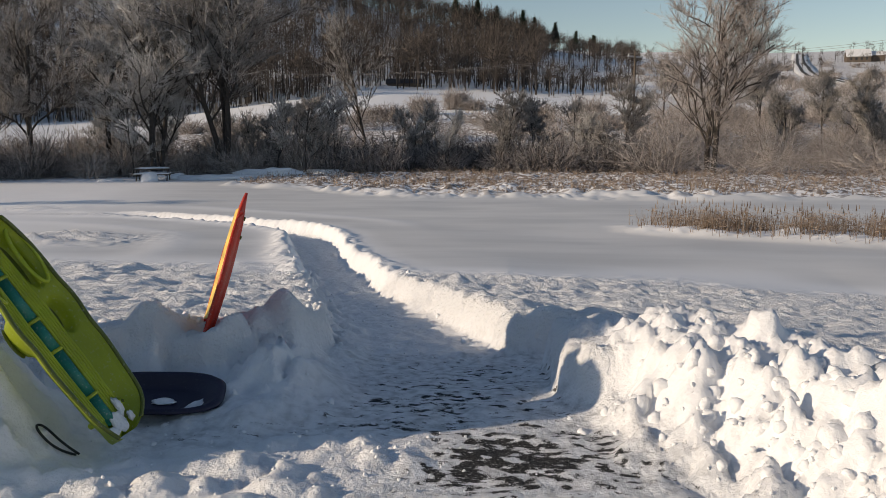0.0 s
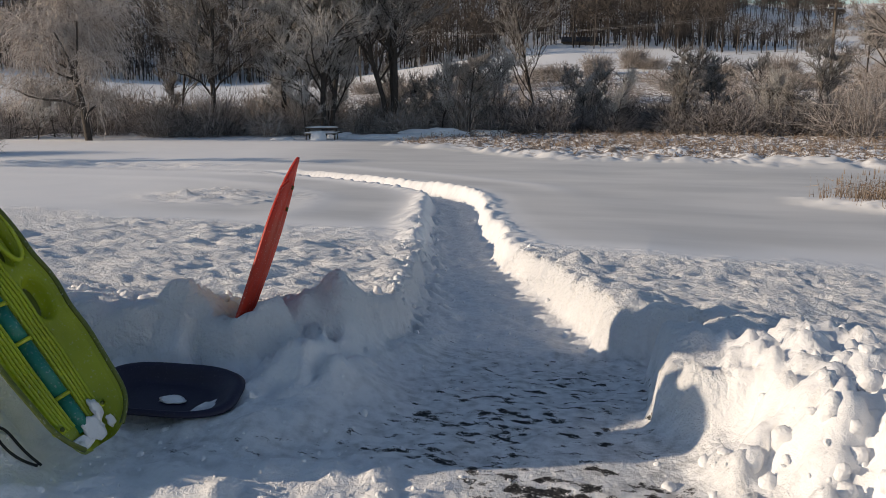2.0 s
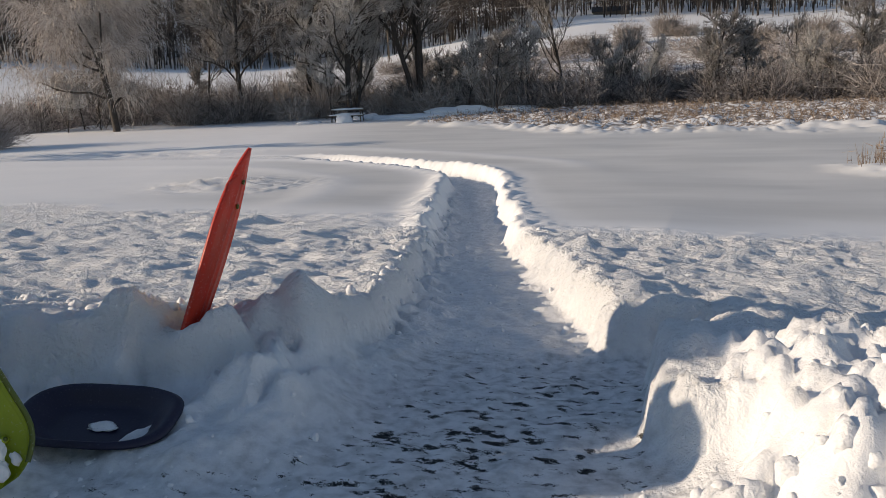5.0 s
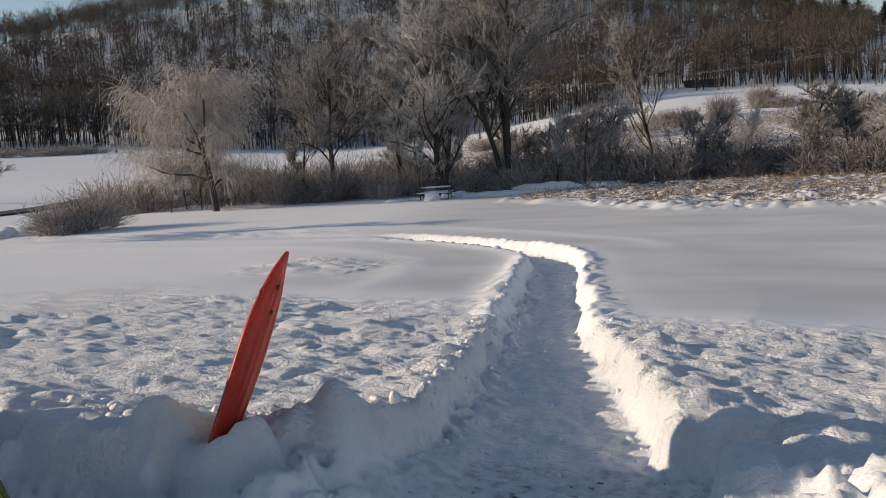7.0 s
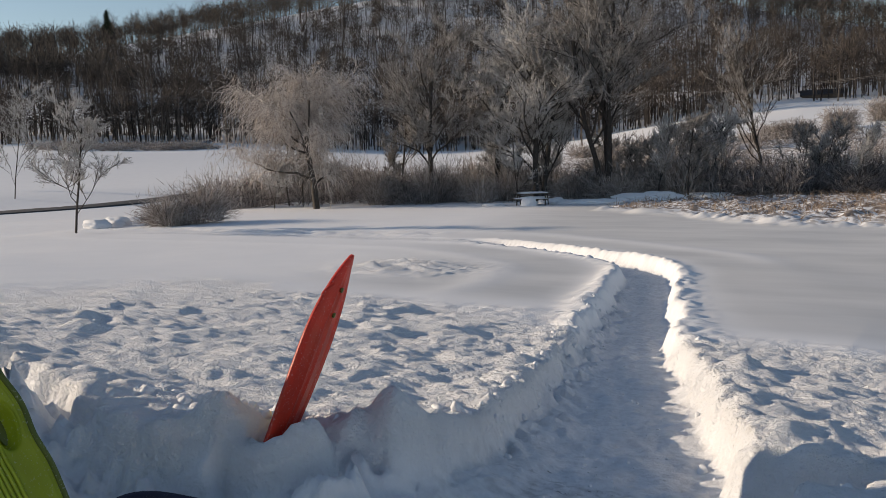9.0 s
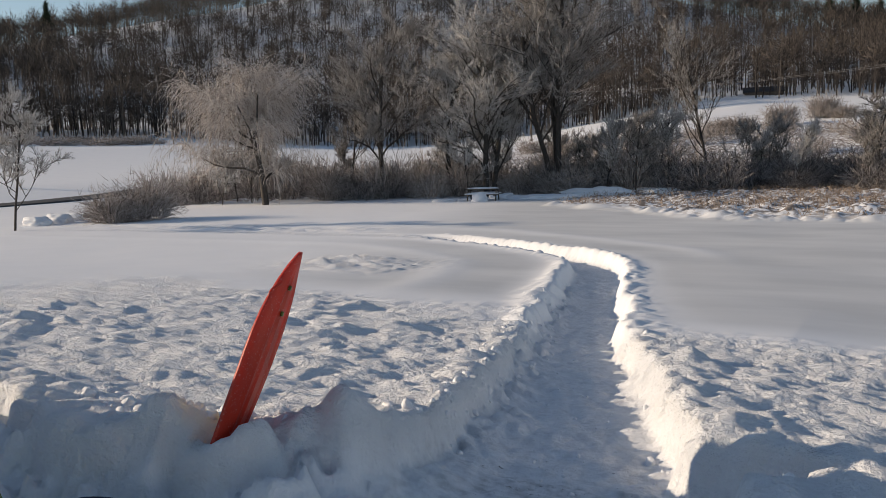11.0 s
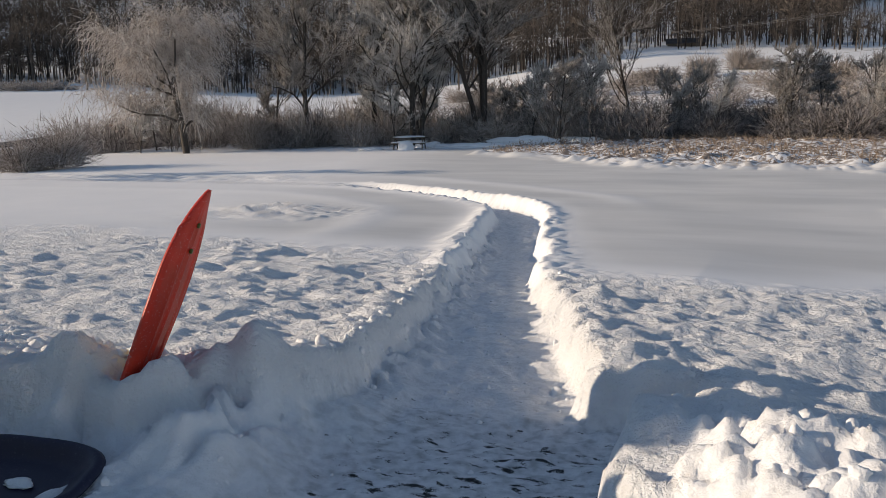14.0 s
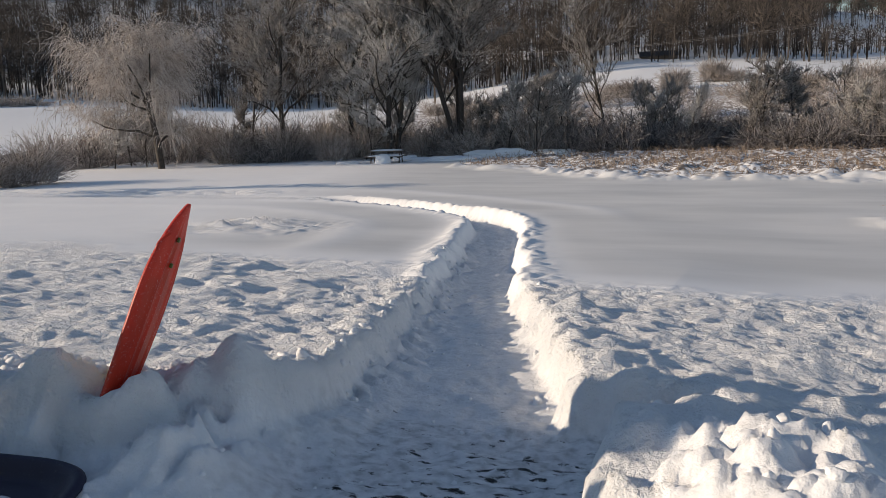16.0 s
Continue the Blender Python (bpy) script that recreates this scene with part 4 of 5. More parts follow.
def bush(at, wide, tall, seed, label, mat=TWIG_SHRUB, count=700, rad=0.014):
    root = tagged(new("bush"), label, "bush")
    root.location = at
    r = np.random.default_rng(seed)
    part("crown", mesh_of("crown", *cones(*shrub_twigs(r, np.zeros(3), wide, tall, count, rad)), shade=False), mat, root)
    n = 9
    a = r.uniform(0, 6.28, n)
    p0 = np.stack([0.06 * wide * np.cos(a), 0.06 * wide * np.sin(a), np.full(n, -0.1)], 1)
    p1 = np.stack([0.3 * wide * np.cos(a), 0.3 * wide * np.sin(a), np.full(n, 0.62 * tall)], 1)
    v, f = tubes(p0, p1, np.full(n, 0.035), np.full(n, 0.01), 6)
    part("stem", mesh_of("stem", v, f), BARK, root, "dark bare stem clump")


willow("willow_tree", spot(-39.6, 53), 11, 8.6, "frosted weeping willow with dark forked trunk at the field edge")
tree("bare_tree", spot(-31.5, 57), 21, 9.3, "tall bare frosted tree standing in the hedgerow", spread=0.46, forks=(12, 6, 4), per=10, start=0.22)
tree("bare_tree", spot(-27.0, 58), 22, 9.6, "bare tree with a dense pale frosted crown", leaf=TWIG_FROST, spread=0.5, forks=(13, 6, 4), per=10, start=0.3)
tree("bare_tree", spot(-24.2, 55), 23, 9.4, "forked bare tree with frosted crown behind the picnic table", leaf=TWIG_FROST, spread=0.5, forks=(11, 6, 4), per=9, start=0.15, stems=2)
tree("bare_tree", spot(-19.6, 56), 24, 14.0, "large bare maple with several dark upright stems", spread=0.48, forks=(12, 6, 4), per=8, start=0.30, stems=3, trunk_r=0.20, twig=1.2)
tree("bare_tree", spot(-9.8, 65), 25, 8.8, "slender upright bare tree above the thicket", leaf=TWIG_MAPLE, spread=0.36, forks=(14, 5, 3), per=5, start=0.2, trunk_r=0.12, twig=0.7)
tree("bare_tree", spot(-33.7, 59), 26, 6.8, "thin bare young tree in the hedgerow", spread=0.4, forks=(9, 5, 3), per=8, trunk_r=0.09, twig=0.7)
tree("young_tree", spot(-14.3, 53), 27, 4.4, "small bare sapling at the edge of the snow", spread=0.5, forks=(9, 5, 3), per=10, trunk_r=0.06, twig=0.6, start=0.12)
tree("young_tree", spot(-16.4, 57), 28, 4.0, "small bare sapling at the edge of the snow", spread=0.5, forks=(8, 5, 3), per=10, trunk_r=0.06, twig=0.6, start=0.12)
tree("young_tree", spot(0.2, 56), 29, 4.6, "bare young tree among brown shrubs", spread=0.55, forks=(9, 5, 3), per=9, trunk_r=0.07, twig=0.6)
tree("young_tree", spot(2.0, 60), 30, 4.2, "bare young tree among brown shrubs", spread=0.55, forks=(9, 5, 3), per=9, trunk_r=0.06, twig=0.6)
tree("bare_tree", spot(14.0, 54), 31, 9.8, "wide bare tree with pale twigs and snow on a low limb", leaf=TWIG_SHRUB, rad=0.013, spread=0.46, forks=(12, 6, 4), per=7, start=0.12, stems=2, trunk_r=0.18, twig=1.2, reach=1.3)
tree("bare_tree", spot(-54.7, 38), 32, 4.6, "small pale frosted tree beside the side road", leaf=TWIG_FROST, spread=0.5, forks=(9, 4, 3), per=8, trunk_r=0.05, twig=0.6, start=0.12)
tree("bare_tree", spot(-58.8, 88), 33, 9.0, "small pale frosted tree beside the side road", leaf=TWIG_FROST, spread=0.45, forks=(10, 5, 3), per=8, trunk_r=0.05, twig=0.6, start=0.12)
for b, d, h, s in ((8.6, 70, 5.5, 40), (18.9, 72, 4.6, 41), (20.9, 85, 5.0, 42), (22.6, 78, 5.4, 43), (17.2, 90, 5.5, 44), (24.2, 66, 4.2, 45), (11.0, 95, 6.0, 46), (26.5, 60, 5.0, 47)):
    tree("bare_tree", spot(b, d), s, h, "thin bare roadside tree on the brown slope", spread=0.4, forks=(10, 5, 3), per=9, trunk_r=0.09, twig=0.9)
pick = np.random.default_rng(314)
for k in range(26):
    tree("sapling", spot(pick.uniform(-45, -11) if k < 17 else pick.uniform(-11, 9), pick.uniform(54, 62)), 400 + k, pick.uniform(2.6, 5.0), "thin bare sapling rising from the hedgerow",
         leaf=TWIG_MAPLE if k % 2 else TWIG_FROST, spread=0.42, forks=(8, 4, 2), per=6, trunk_r=pick.uniform(0.03, 0.06), twig=0.7, start=0.15)
bush(spot(-47.2, 42), 3.0, 2.5, 51, "low frosted bush at the road corner")
bush(spot(-49.2, 41), 2.4, 1.9, 52, "low frosted bush at the road corner")
for b, d, w, h, s in ((-5.5, 128, 4.2, 3.8, 53), (-3.1, 140, 4.4, 4.6, 54), (-5.5, 112, 3.4, 2.0, 55), (-1.9, 138, 3.6, 2.6, 56), (-9.2, 108, 3.6, 2.4, 57), (-7.9, 107, 3.8, 2.8, 58), (2.6, 105, 4.4, 3.2, 59), (6.0, 112, 5, 3.6, 60)):
    bush(spot(b, d), w, h, s, "round leafless bush on the far snow slope", count=900, rad=0.03)

rs = np.random.default_rng(99)
HEDGE = []
for k in range(150):
    b = rs.uniform(-47, -12)
    d = rs.uniform(54, 64) if b > -36 else rs.uniform(58, 70)
    p = spot(b, d)
    HEDGE.append((p.x, p.y, rs.uniform(1.8, 3.4), rs.uniform(1.6, 4.3)))
thicket("hedgerow", HEDGE[:100], TWIG_SHRUB, "tangled frosted brown hedgerow along the field", 5, per=160, rad=0.016)
thicket("hedgerow", HEDGE[100:], TWIG_RED, "dark leafless tangle in the hedgerow along the field", 15, per=160, rad=0.016)
DARK = []
for k in range(100):
    b = rs.uniform(-13, 9.5)
    p = spot(b, rs.uniform(53, 63))
    DARK.append((p.x, p.y, rs.uniform(2.0, 3.4), rs.uniform(1.6, 3.2)))
thicket("thorn_thicket", DARK, TWIG_RED, "dark leafless thorn thicket behind the marsh", 6, per=190, rad=0.016)
BROWN = []
for k in range(190):
    b = rs.uniform(-22, 30)
    p = spot(b, rs.uniform(64, 108))
    BROWN.append((p.x, p.y, rs.uniform(2.0, 4.2), rs.uniform(1.4, 3.0)))
thicket("brush", BROWN, TWIG_SHRUB, "brown frosted brush on the valley floor", 7, per=130, rad=0.016)
SLOPE = []
for k in range(330):
    b = rs.uniform(9.0, 32)
    p = spot(b, rs.uniform(60, 420) if k > 90 else rs.uniform(50, 90))
    SLOPE.append((p.x, p.y, rs.uniform(3, 6), rs.uniform(2.0, 4.5)))
thicket("slope_brush", SLOPE, TWIG_SHRUB, "brown brush covering the far slope", 8, per=95, rad=0.012)

SCRUB = []
for k in range(60):
    p = spot(rs.uniform(-58, -47), rs.uniform(160, 176))
    SCRUB.append((p.x, p.y, rs.uniform(3, 5), rs.uniform(1.2, 2.4)))
thicket("field_scrub", SCRUB, TWIG_SHRUB, "low brown scrub at the back of the snowy field", 9, per=90, rad=0.016)


def reeds(name, places, tall, label, seed, lean=0.25, rad=0.006, heads=0.0):
    r = np.random.default_rng(seed)
    x, y = places.T
    z = height(x, y) - 0.03
    n = len(x)
    h = tall * (0.5 + 0.7 * r.random(n))
    p = np.stack([x, y, z], 1)
    q = p + np.stack([r.normal(0, lean, n) * h, r.normal(0, lean, n) * h, h], 1)
    P, Q, R = [p], [q], [np.full(n, rad)]
    k = r.random(n) < 0.6           # bent dry blades
    m = p + (q - p) * r.uniform(0.3, 0.8, n)[:, None]
    w = m + np.stack([r.normal(0, 0.35, n) * h, r.normal(0, 0.35, n) * h, r.uniform(-0.2, 0.25, n) * h], 1)
    P.append(m[k]), Q.append(w[k]), R.append(np.full(k.sum(), rad))
    if heads:
        k = r.random(n) < heads
        P.append(q[k] - [0, 0, 0.02]), Q.append(q[k] + [0, 0, 0.12]), R.append(np.full(k.sum(), 0.016))
    me = mesh_of(name, *cones(np.concatenate(P), np.concatenate(Q), np.concatenate(R)), shade=False)
    me.materials.append(REED)
    tagged(new(name, me), label, "reeds", kind="stuff")


cand = np.stack([rs.uniform(3.6, 16, 30000), rs.uniform(13, 22, 30000)], 1)
keep = isle_mask(cand[:, 0], cand[:, 1] - 0.35) * (0.35 + 0.65 * (grain(cand[:, 0], cand[:, 1], 0.8, 7) > -0.1)) * smooth(3.6, 5.2, cand[:, 0]) > rs.random(30000) * 1.1
reeds("reed_bed", cand[keep][:7000], 0.52, "dry brown cattails and reeds on a low snowy island", 3, 0.16, 0.007, 0.10)
cand = np.stack([rs.uniform(-14, 42, 60000), rs.uniform(31, 58, 60000)], 1)
_, _, _, _, _, wet = terrain(cand[:, 0], cand[:, 1])
keep = wet ** 4 * (0.25 + 0.75 * smooth(-0.2, 0.5, rough(cand[:, 0], cand[:, 1], 3.0, 2, 9))) > rs.random(60000)
reeds("marsh_grass", cand[keep][:9000], 0.40, "flattened tan marsh grass with snow between", 4, 0.5, 0.016)


# ---- woods ----
def woods(name, count, bearings, distances, tall, seed, label, per=64, rad=0.10, mat=TWIG_WOODS, trunk_rad=0.16):
    r = np.random.default_rng(seed)
    b = np.radians(r.uniform(*bearings, count))
    d = np.sqrt(r.uniform(distances[0] ** 2, distances[1] ** 2, count))
    d = np.maximum(d, 205 + 6 * np.maximum(0, -45 - np.degrees(b)) + r.uniform(0, 20, count)) if distances[0] > 200 else d
    x, y = HUB[0] + d * np.sin(b), HUB[1] + d * np.cos(b)
    z = land(x, y)
    h = tall * r.uniform(0.7, 1.25, count)
    base = np.stack([x, y, z - 0.3], 1)
    P, Q, R = [base], [base + np.stack([r.normal(0, 0.5, count), r.normal(0, 0.5, count), h], 1)], [np.full(count, trunk_rad) * r.uniform(0.7, 1.4, count)]
    k = np.repeat(np.arange(count), per)
    n, hh = len(k), h[k][:, None]
    d = r.normal(0, 1, (n, 3)) * [1, 1, 0.9] + [0, 0, 0.25]
    d /= np.linalg.norm(d, axis=1)[:, None]
    girth = r.uniform(0.18, 0.28, count)[k][:, None]
    mid = base[k] + np.concatenate([np.zeros((n, 2)), hh * r.uniform(0.52, 0.62, count)[k][:, None]], 1)
    p = mid + d * r.uniform(0.15, 0.8, n)[:, None] * hh * np.concatenate([girth, girth, np.full((n, 1), 0.38)], 1)
    q = p + (d * [1, 1, 0.8] + [0, 0, 0.45] + r.normal(0, 0.4, (n, 3))) * hh * r.uniform(0.05, 0.11, n)[:, None]
    P.append(p), Q.append(q), R.append(rad * r.uniform(0.5, 1.2, len(k)))
    me = mesh_of(name, *cones(np.concatenate(P), np.concatenate(Q), np.concatenate(R)), shade=False)
    me.materials.append(mat)
    tagged(new(name, me), label, "woods", kind="stuff")


woods("hill_woods", 4300, (-68, 3), (205, 480), 15, 1, "bare brown hardwood forest on the hillside", per=88, rad=0.10)
woods("woods_edge", 420, (-62, -12), (188, 215), 12.5, 2, "bare trees along the foot of the wooded hill", per=80, rad=0.09)
woods("woods_edge", 170, (-13, 9), (205, 255), 9.0, 3, "bare trees along the top of the snow slope", per=80, rad=0.07)
# low growth added to stand for the shade at the foot of the woods
woods("added_underwood", 620, (-66, -12), (190, 216), 5.5, 12, "low underwood added to darken the shaded foot of the hill", per=70, rad=0.07)
woods("added_underwood", 230, (-13, 9), (232, 262), 4.5, 13, "low underwood added to darken the shaded woods behind the snow slope", per=70, rad=0.07)
woods("ridge_woods", 330, (-3, 9.5), (330, 520), 11, 4, "dark woods on the ridge shoulder", per=80, rad=0.11)
woods("far_trees", 150, (9, 30), (260, 620), 7.5, 5, "scattered bare trees on the far rise", per=50, rad=0.09)


def pine(bearing, distance, tall, seed):
    root = tagged(new("pine_tree"), "dark evergreen pine standing above the bare woods", "tree")
    root.location = spot(bearing, distance)
    r = np.random.default_rng(seed)
    bm = bmesh.new()
    rod(bm, (0, 0, -0.3), (0, 0, tall), 0.25, 0.05, 8)
    part("trunk", bm, BARK, root)
    n = 700
    u, a = r.random(n), r.uniform(0, 6.28, n)
    p = np.stack([np.zeros(n), np.zeros(n), tall * (0.3 + 0.68 * u)], 1)
    w = tall * 0.26 * (1.05 - u) * r.uniform(0.5, 1.0, n)
    q = p + np.stack([np.cos(a) * w, np.sin(a) * w, r.normal(0.0, 0.3, n)], 1)
    m = p + (q - p) * r.uniform(0.3, 1, n)[:, None]
    q2 = m + r.normal(0, 0.7, (n, 3))
    part("crown", mesh_of("crown", *cones(np.concatenate([p, m]), np.concatenate([q, q2]), np.full(2 * n, 0.16)), shade=False), PINE, root, "dark green needles")


for b, d, h, s in ((-53.2, 400, 19, 1), (-60.0, 380, 19, 2), (-61.2, 385, 17, 3), (-1.5, 410, 18, 4), (-0.2, 415, 16, 5), (1.6, 420, 17, 6), (2.4, 424, 15, 7), (3.8, 430, 15, 8), (5.2, 440, 13, 9), (6.4, 450, 12, 10), (-3.0, 405, 18, 11)):
    pine(b, d, h, s)


# ---- things in the distance ----
WOOD = plain("weathered_wood", (0.11, 0.085, 0.065), 0.85, 0.35, 12, bump=0.01)
ROOF = plain("dark_roof", (0.05, 0.047, 0.05), 0.8, 0.3, 3)
ASPHALT = plain("asphalt", (0.05, 0.05, 0.053), 0.85, 0.4, 1.5, bump=0.01)
ROADSNOW = plain("road_snow", (0.72, 0.73, 0.75), 0.7, 0.15, 2)
SIGNRED = plain("sign_red", (0.70, 0.10, 0.05), 0.4, 0.08, 20)
WHITE = plain("white_paint", (0.78, 0.78, 0.76), 0.6, 0.06, 4)
STEEL = plain("galvanised", (0.35, 0.35, 0.36), 0.4, 0.15, 15, metal=0.8)
WIRE = plain("cable", (0.16, 0.16, 0.17), 0.5)
GLASS = plain("dark_pane", (0.03, 0.035, 0.045), 0.1)


def picnic_table(at, turn):
    table = tagged(new("picnic_table"), "weathered wooden picnic table heaped with snow", "table")
    table.matrix_world = Matrix.Translation(at) @ pose(0, 0, 0, 0, 0, turn)
    for k in range(5):
        bm = bmesh.new()
        box(bm, (2.2, 0.135, 0.04), (0, (k - 2) * 0.145, 0.74), bevel=0.006)
        part("top_board", bm, WOOD, table)
    for s in (-1, 1):
        for k in (0, 1):
            bm = bmesh.new()
            box(bm, (2.2, 0.13, 0.04), (0, s * (0.66 + 0.14 * k), 0.44), bevel=0.006)
            part("bench_board", bm, WOOD, table)
        bm = bmesh.new()
        box(bm, (0.05, 1.6, 0.1), (s * 0.8, 0, 0.40), bevel=0.005)
        part("bench_beam", bm, WOOD, table)
        bm = bmesh.new()
        box(bm, (0.05, 0.7, 0.09), (s * 0.8, 0, 0.68), bevel=0.005)
        part("top_beam", bm, WOOD, table)
        for t in (-1, 1):
            bm = bmesh.new()
            box(bm, (0.05, 0.1, 0.86), (s * 0.86, t * 0.42, 0.35), (t * 26, 0, 0), bevel=0.005)
            part("leg", bm, WOOD, table)
    bm = lump_mesh(8.2, 4, 0.18, (1.05, 0.34, 0.07))
    bmesh.ops.translate(bm, verts=bm.verts, vec=(0, 0, 0.80))
    part("snow_cap", bm, CLOD, table, "thick cap of snow")
    for s in (-1, 1):
        bm = lump_mesh(2.2 + s, 3, 0.25, (1.0, 0.15, 0.07))
        bmesh.ops.translate(bm, verts=bm.verts, vec=(0, s * 0.73, 0.49))
        part("bench_snow", bm, CLOD, table, "ridge of snow on the bench")
    bm = lump_mesh(5.5, 4, 0.2, (0.5, 0.42, 0.62))
    bmesh.ops.translate(bm, verts=bm.verts, vec=(-0.05, -0.95, 0.02))
    part("drift", bm, CLOD, table, "snow drifted against the bench")


picnic_table(spot(-24.6, 50, 0.06), 14)


def snow_mound(at, size, seed):
    bm = lump_mesh(seed, 4, 0.42, size)
    me = part("snow_mound", bm, CLOD)
    me.location = at
    tagged(me, "rounded mound of drifted snow at the field edge", "snow mound", group="drifted mounds")


for k, (b, d, sx, sz) in enumerate(((-23.4, 52, 1.0, 0.55), (-22.2, 51, 1.6, 0.35), (-19.8, 50, 2.4, 0.45), (-16.6, 52, 2.8, 0.6), (-13.2, 54, 2.0, 0.5), (-27.3, 50, 0.8, 0.22))):
    snow_mound(spot(b, d), (sx * 0.8, 0.7, sz * 0.7), 11.3 + k)
for k, (b, d, s) in enumerate(((-52.6, 43, 0.6), (-53.6, 42, 0.5), (-51.5, 44, 0.45))):
    snow_mound(spot(b, d), (s * 1.6, s, s * 0.8), 31.7 + k)


def ribbon(name, points, width, mat, label, lift=0.05, offset=0.0):
    """A road laid on the ground along points."""
    pts = np.array([(p.x, p.y) for p in points])
    seg = np.concatenate([[0], np.cumsum(np.hypot(*np.diff(pts, axis=0).T))])
    s = np.linspace(0, seg[-1], max(30, int(seg[-1] / 1.5)))
    c = np.stack([np.interp(s, seg, pts[:, 0]), np.interp(s, seg, pts[:, 1])], 1)
    k = np.hanning(15) / np.hanning(15).sum()
    c = np.stack([np.convolve(np.pad(c[:, i], 7, "edge"), k, "valid") for i in (0, 1)], 1)
    d = np.gradient(c, axis=0)
    d /= np.linalg.norm(d, axis=1)[:, None]
    side = np.stack([d[:, 1], -d[:, 0]], 1)
    cols = []
    for w in np.linspace(-0.5, 0.5, 5):
        q = c + side * (w * width + offset)
        z = height(q[:, 0], q[:, 1])
        zc = height(c[:, 0] + side[:, 0] * offset, c[:, 1] + side[:, 1] * offset)
        cols.append(np.stack([q[:, 0], q[:, 1], 0.7 * z + 0.3 * zc + lift], 1))
    low = [np.array(col) - [0, 0, 0.12] for col in (cols[0], cols[-1])]
    cols = [low[0], *cols, low[1]]
    n, m = len(cols), len(c)
    v = np.stack(cols, 1).reshape(-1, 3)
    i = (np.arange(m - 1)[:, None] * n + np.arange(n - 1)).ravel()
    me = mesh_of(name, v, np.stack([i, i + 1, i + n + 1, i + n], 1))
    me.materials.append(mat)
    tagged(new(name, me), label, "road", kind="structure")


ribbon("road", [spot(-80, 33), spot(-66, 38), spot(-60, 42), spot(-55, 48), spot(-51, 57), spot(-48, 70), spot(-47, 82)], 4.8, ASPHALT, "dark cleared side road between snowbanks")
ribbon("road", [spot(-85, 78), spot(-62, 80), spot(-50, 84), spot(-46, 88)], 3.0, ASPHALT, "dark cleared road along the valley")
HILL_ROAD = [spot(30, 250), spot(25.5, 265), spot(22.5, 285), spot(20.6, 320), spot(19.8, 380), spot(19.5, 450), spot(19.4, 560)]
ribbon("hill_road", HILL_ROAD, 9, ROADSNOW, "snowy road climbing the far rise", 0.25)
for o in (-1.6, 1.6):
    ribbon("hill_road_rut", HILL_ROAD[2:], 1.2, ASPHALT, "bare wheel track on the snowy road", 0.4, o)


def stop_sign(at):
    sign = tagged(new("road_sign"), "red octagonal road sign on a steel post", "sign")
    sign.matrix_world = Matrix.Translation(at) @ pose(0, 0, 0, 0, 0, 40)
    for name, r, y, mat in (("border", 0.38, 0.0, WHITE), ("face", 0.35, -0.016, SIGNRED)):
        bm = bmesh.new()
        bmesh.ops.create_cone(bm, cap_ends=True, segments=8, radius1=r, radius2=r, depth=0.012, matrix=pose(0, y, 2.15, 90, 22.5, 0))
        part(name, bm, mat, sign, shade=False)
    for k in range(4):
        bm = bmesh.new()
        box(bm, (0.09, 0.006, 0.24), (-0.21 + 0.14 * k, -0.026, 2.15))
        part("lettering_bar", bm, WHITE, sign)
    bm = bmesh.new()
    box(bm, (0.06, 0.04, 2.6), (0, 0.03, 1.1), bevel=0.006)
    part("post", bm, STEEL, sign)


stop_sign(spot(-44.5, 73))


def marker_post(at):
    bm = bmesh.new()
    rod(bm, (0, 0, -0.2), (0, 0, 1.1), 0.07, 0.06, 10)
    rod(bm, (0, 0, 1.1), (0, 0, 1.16), 0.06, 0.02, 10)
    ob = tagged(part("marker_post", bm, WOOD), "short dark wooden post beside the snowy road", "post")
    ob.location = at


marker_post(spot(-50.7, 71))


def utility_pole(bearing, distance, top, arm_turn):
    at = spot(bearing, distance)
    pole = tagged(new("utility_pole"), "weathered wooden utility pole with crossarm", "pole")
    pole.location = at
    h = 1.6 + distance * math.tan(radians(top)) - at.z
    bm = bmesh.new()
    rod(bm, (0, 0, -0.5), (0, 0, h), 0.17, 0.12, 10)
    part("shaft", bm, WOOD, pole)
    bm = bmesh.new()
    box(bm, (2.4, 0.12, 0.14), (0, 0.14, h - 0.5), (0, 0, arm_turn), bevel=0.01)
    part("crossarm", bm, STEEL, pole, "pale crossarm")
    for k in (-1, 0, 1):
        bm = bmesh.new()
        a = radians(arm_turn)
        rod(bm, (k * math.cos(a), 0.14 + k * math.sin(a), h - 0.43), (k * math.cos(a), 0.14 + k * math.sin(a), h - 0.2), 0.06, 0.03, 8)
        part("insulator", bm, WHITE, pole, "white porcelain insulator")
    return at + Vector((0, 0.14, h - 0.2)), arm_turn


POLES = [utility_pole(b, d, e, a) for b, d, e, a in ((38, 75, 7.5, 60), (9.0, 92, 5.5, 40), (-21.7, 150, 4.4, 25), (-46.0, 165, 4.7, 0), (-76, 130, 8.5, -30))]
utility_pole(-6.2, 232, 6.3, 10)


def cable(a, b, sag, name, label, r=0.012):
    pts = []
    for k in range(25):
        t = k / 24
        p = a.lerp(b, t)
        p.z -= sag * 4 * t * (1 - t)
        pts.append(p)
    tagged(cord(name, pts, r, WIRE), label, "cable", group="overhead cables")


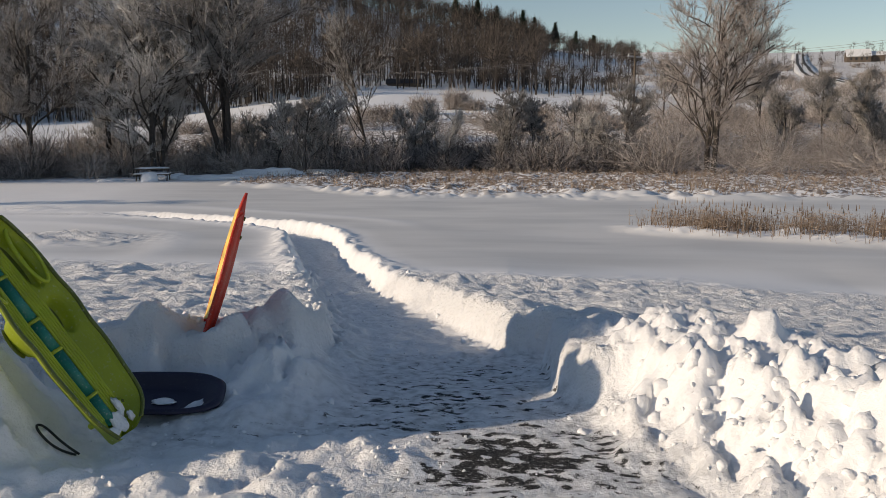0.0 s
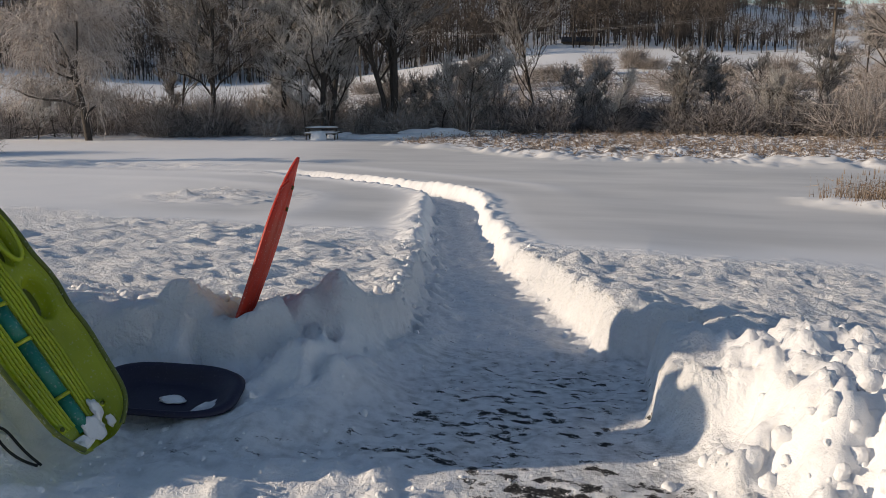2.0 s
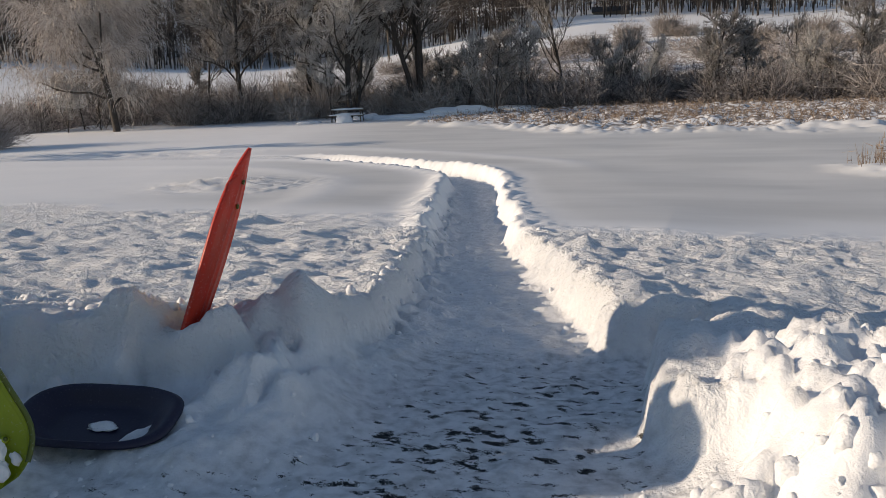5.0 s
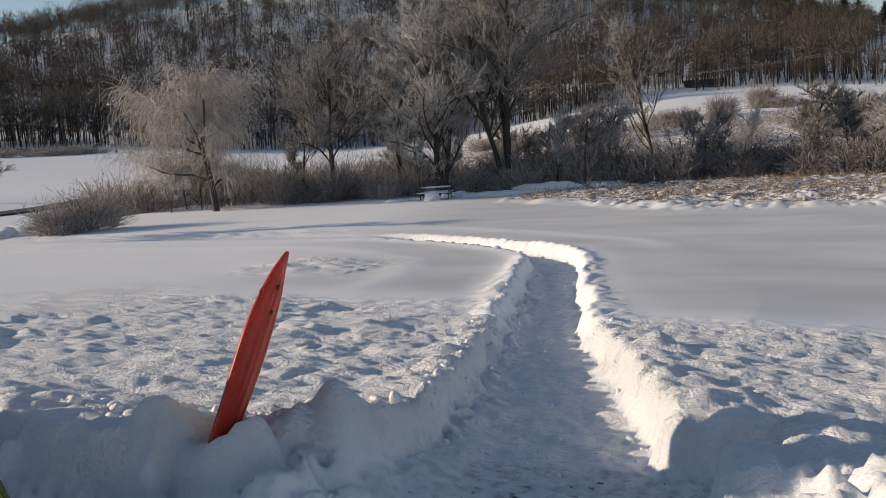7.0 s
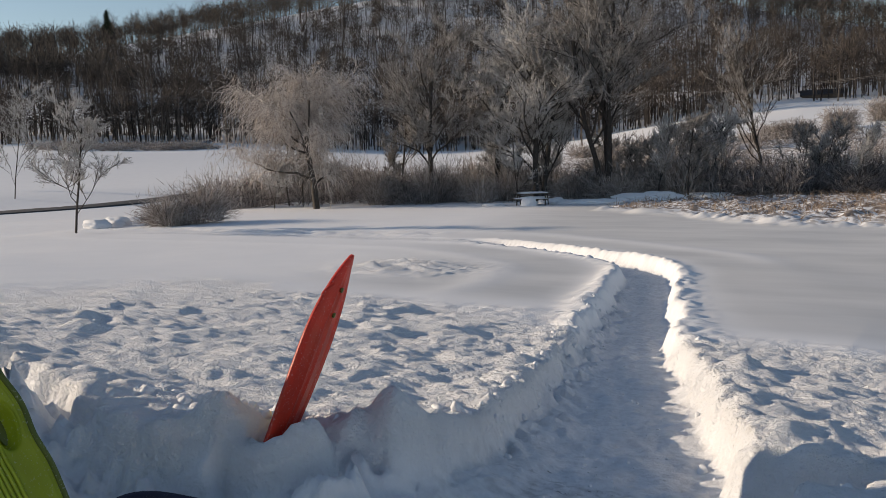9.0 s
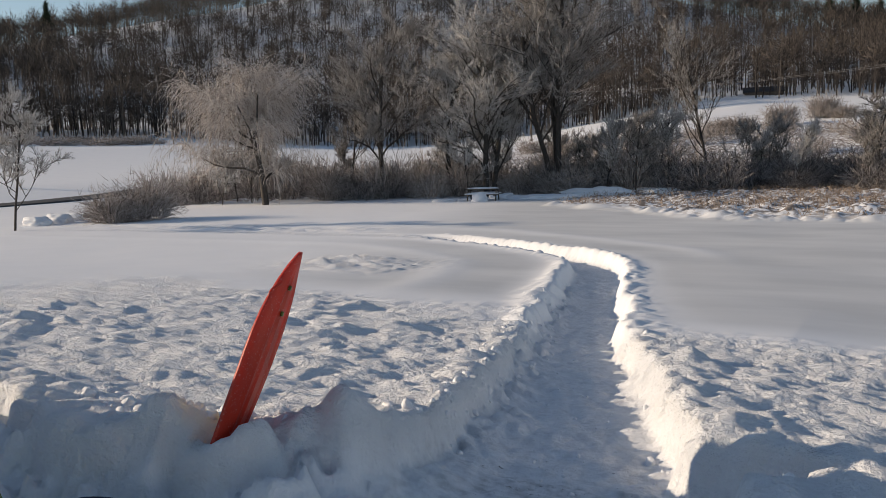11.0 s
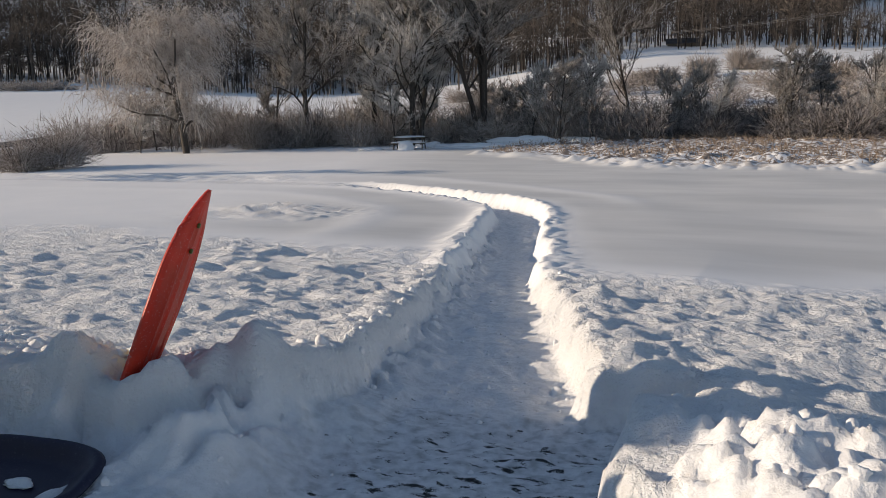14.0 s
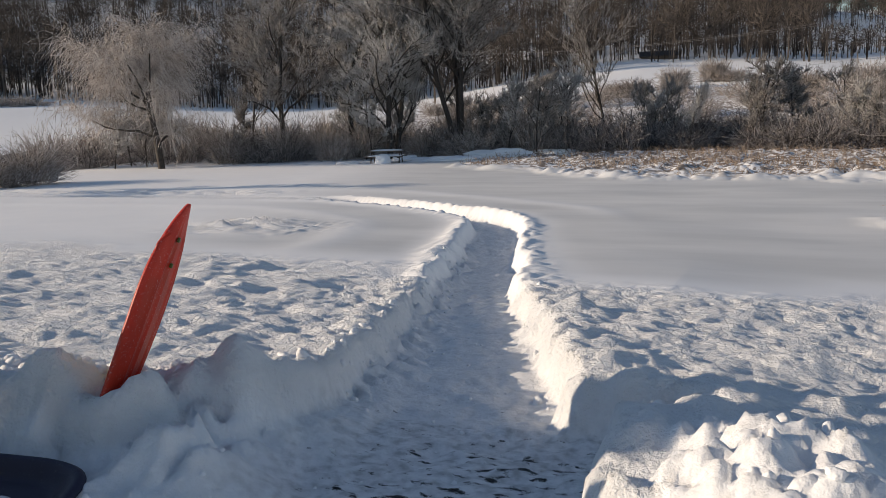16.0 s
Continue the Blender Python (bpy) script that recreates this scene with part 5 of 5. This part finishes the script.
for (a, ta), (b, tb) in zip(POLES, POLES[1:]):
    for k in (-1, 1):
        oa = Vector((k * math.cos(radians(ta)), k * math.sin(radians(ta)), 0))
        ob_ = Vector((k * math.cos(radians(tb)), k * math.sin(radians(tb)), 0))
        cable(a + oa, b + ob_, 1.5, "power_line", "thin overhead power line between the poles")
    cable(a - Vector((0, 0.3, 0.45 * 9)), b - Vector((0, 0.3, 0.45 * 12)), 1.2, "phone_line", "low pale overhead cable between the poles", 0.012)


def shed(at, turn, wide, deep, tall, rise, wall, roof, name, label, windows=0):
    thing = tagged(new(name), label, "building")
    thing.matrix_world = Matrix.Translation(at) @ pose(0, 0, 0, 0, 0, turn)
    bm = bmesh.new()
    box(bm, (wide, deep, tall + 1), (0, 0, tall / 2 - 0.5))
    part("wall", bm, wall, thing, shade=False)
    for s in (-1, 1):
        bm = bmesh.new()
        slope = math.degrees(math.atan2(rise, deep / 2))
        box(bm, (wide + 0.8, math.hypot(rise, deep / 2) + 0.5, 0.2), (0, s * deep / 4, tall + rise / 2), (-s * slope, 0, 0), bevel=0.03)
        part("roof", bm, roof, thing, shade=False)
    for s in (-1, 1):
        bm = bmesh.new()
        v = [bm.verts.new((s * wide / 2 * 0.995, y, z)) for y, z in ((-deep / 2, tall), (deep / 2, tall), (0, tall + rise))]
        w = [bm.verts.new((s * wide / 2 * 0.96, y, z)) for y, z in ((-deep / 2, tall), (deep / 2, tall), (0, tall + rise))]
        bm.faces.new(v), bm.faces.new(w[::-1])
        for i in range(3):
            bm.faces.new((v[i], w[i], w[(i + 1) % 3], v[(i + 1) % 3]))
        part("gable", bm, wall, thing, shade=False)
    for k in range(windows):
        bm = bmesh.new()
        box(bm, (1.0, 0.1, 1.3), ((k - (windows - 1) / 2) * wide / (windows + 0.5), -deep / 2 - 0.03, tall * 0.55), bevel=0.02)
        part("window", bm, GLASS, thing, "dark window")
    return thing


shed(spot(-6.7, 224, 1.3), 8, 9, 5, 1.9, 1.1, WOOD, ROOF, "barn", "long low dark shed at the edge of the woods")
shed(spot(22.7, 470), -12, 11, 8, 2.6, 3.6, WOOD, ROADSNOW, "house", "white house with snowy roof on the far rise", 4)
shed(spot(23.8, 474), -12, 6, 6, 3.0, 2.0, WOOD, ROADSNOW, "house", "small outbuilding with snowy roof beside the house")
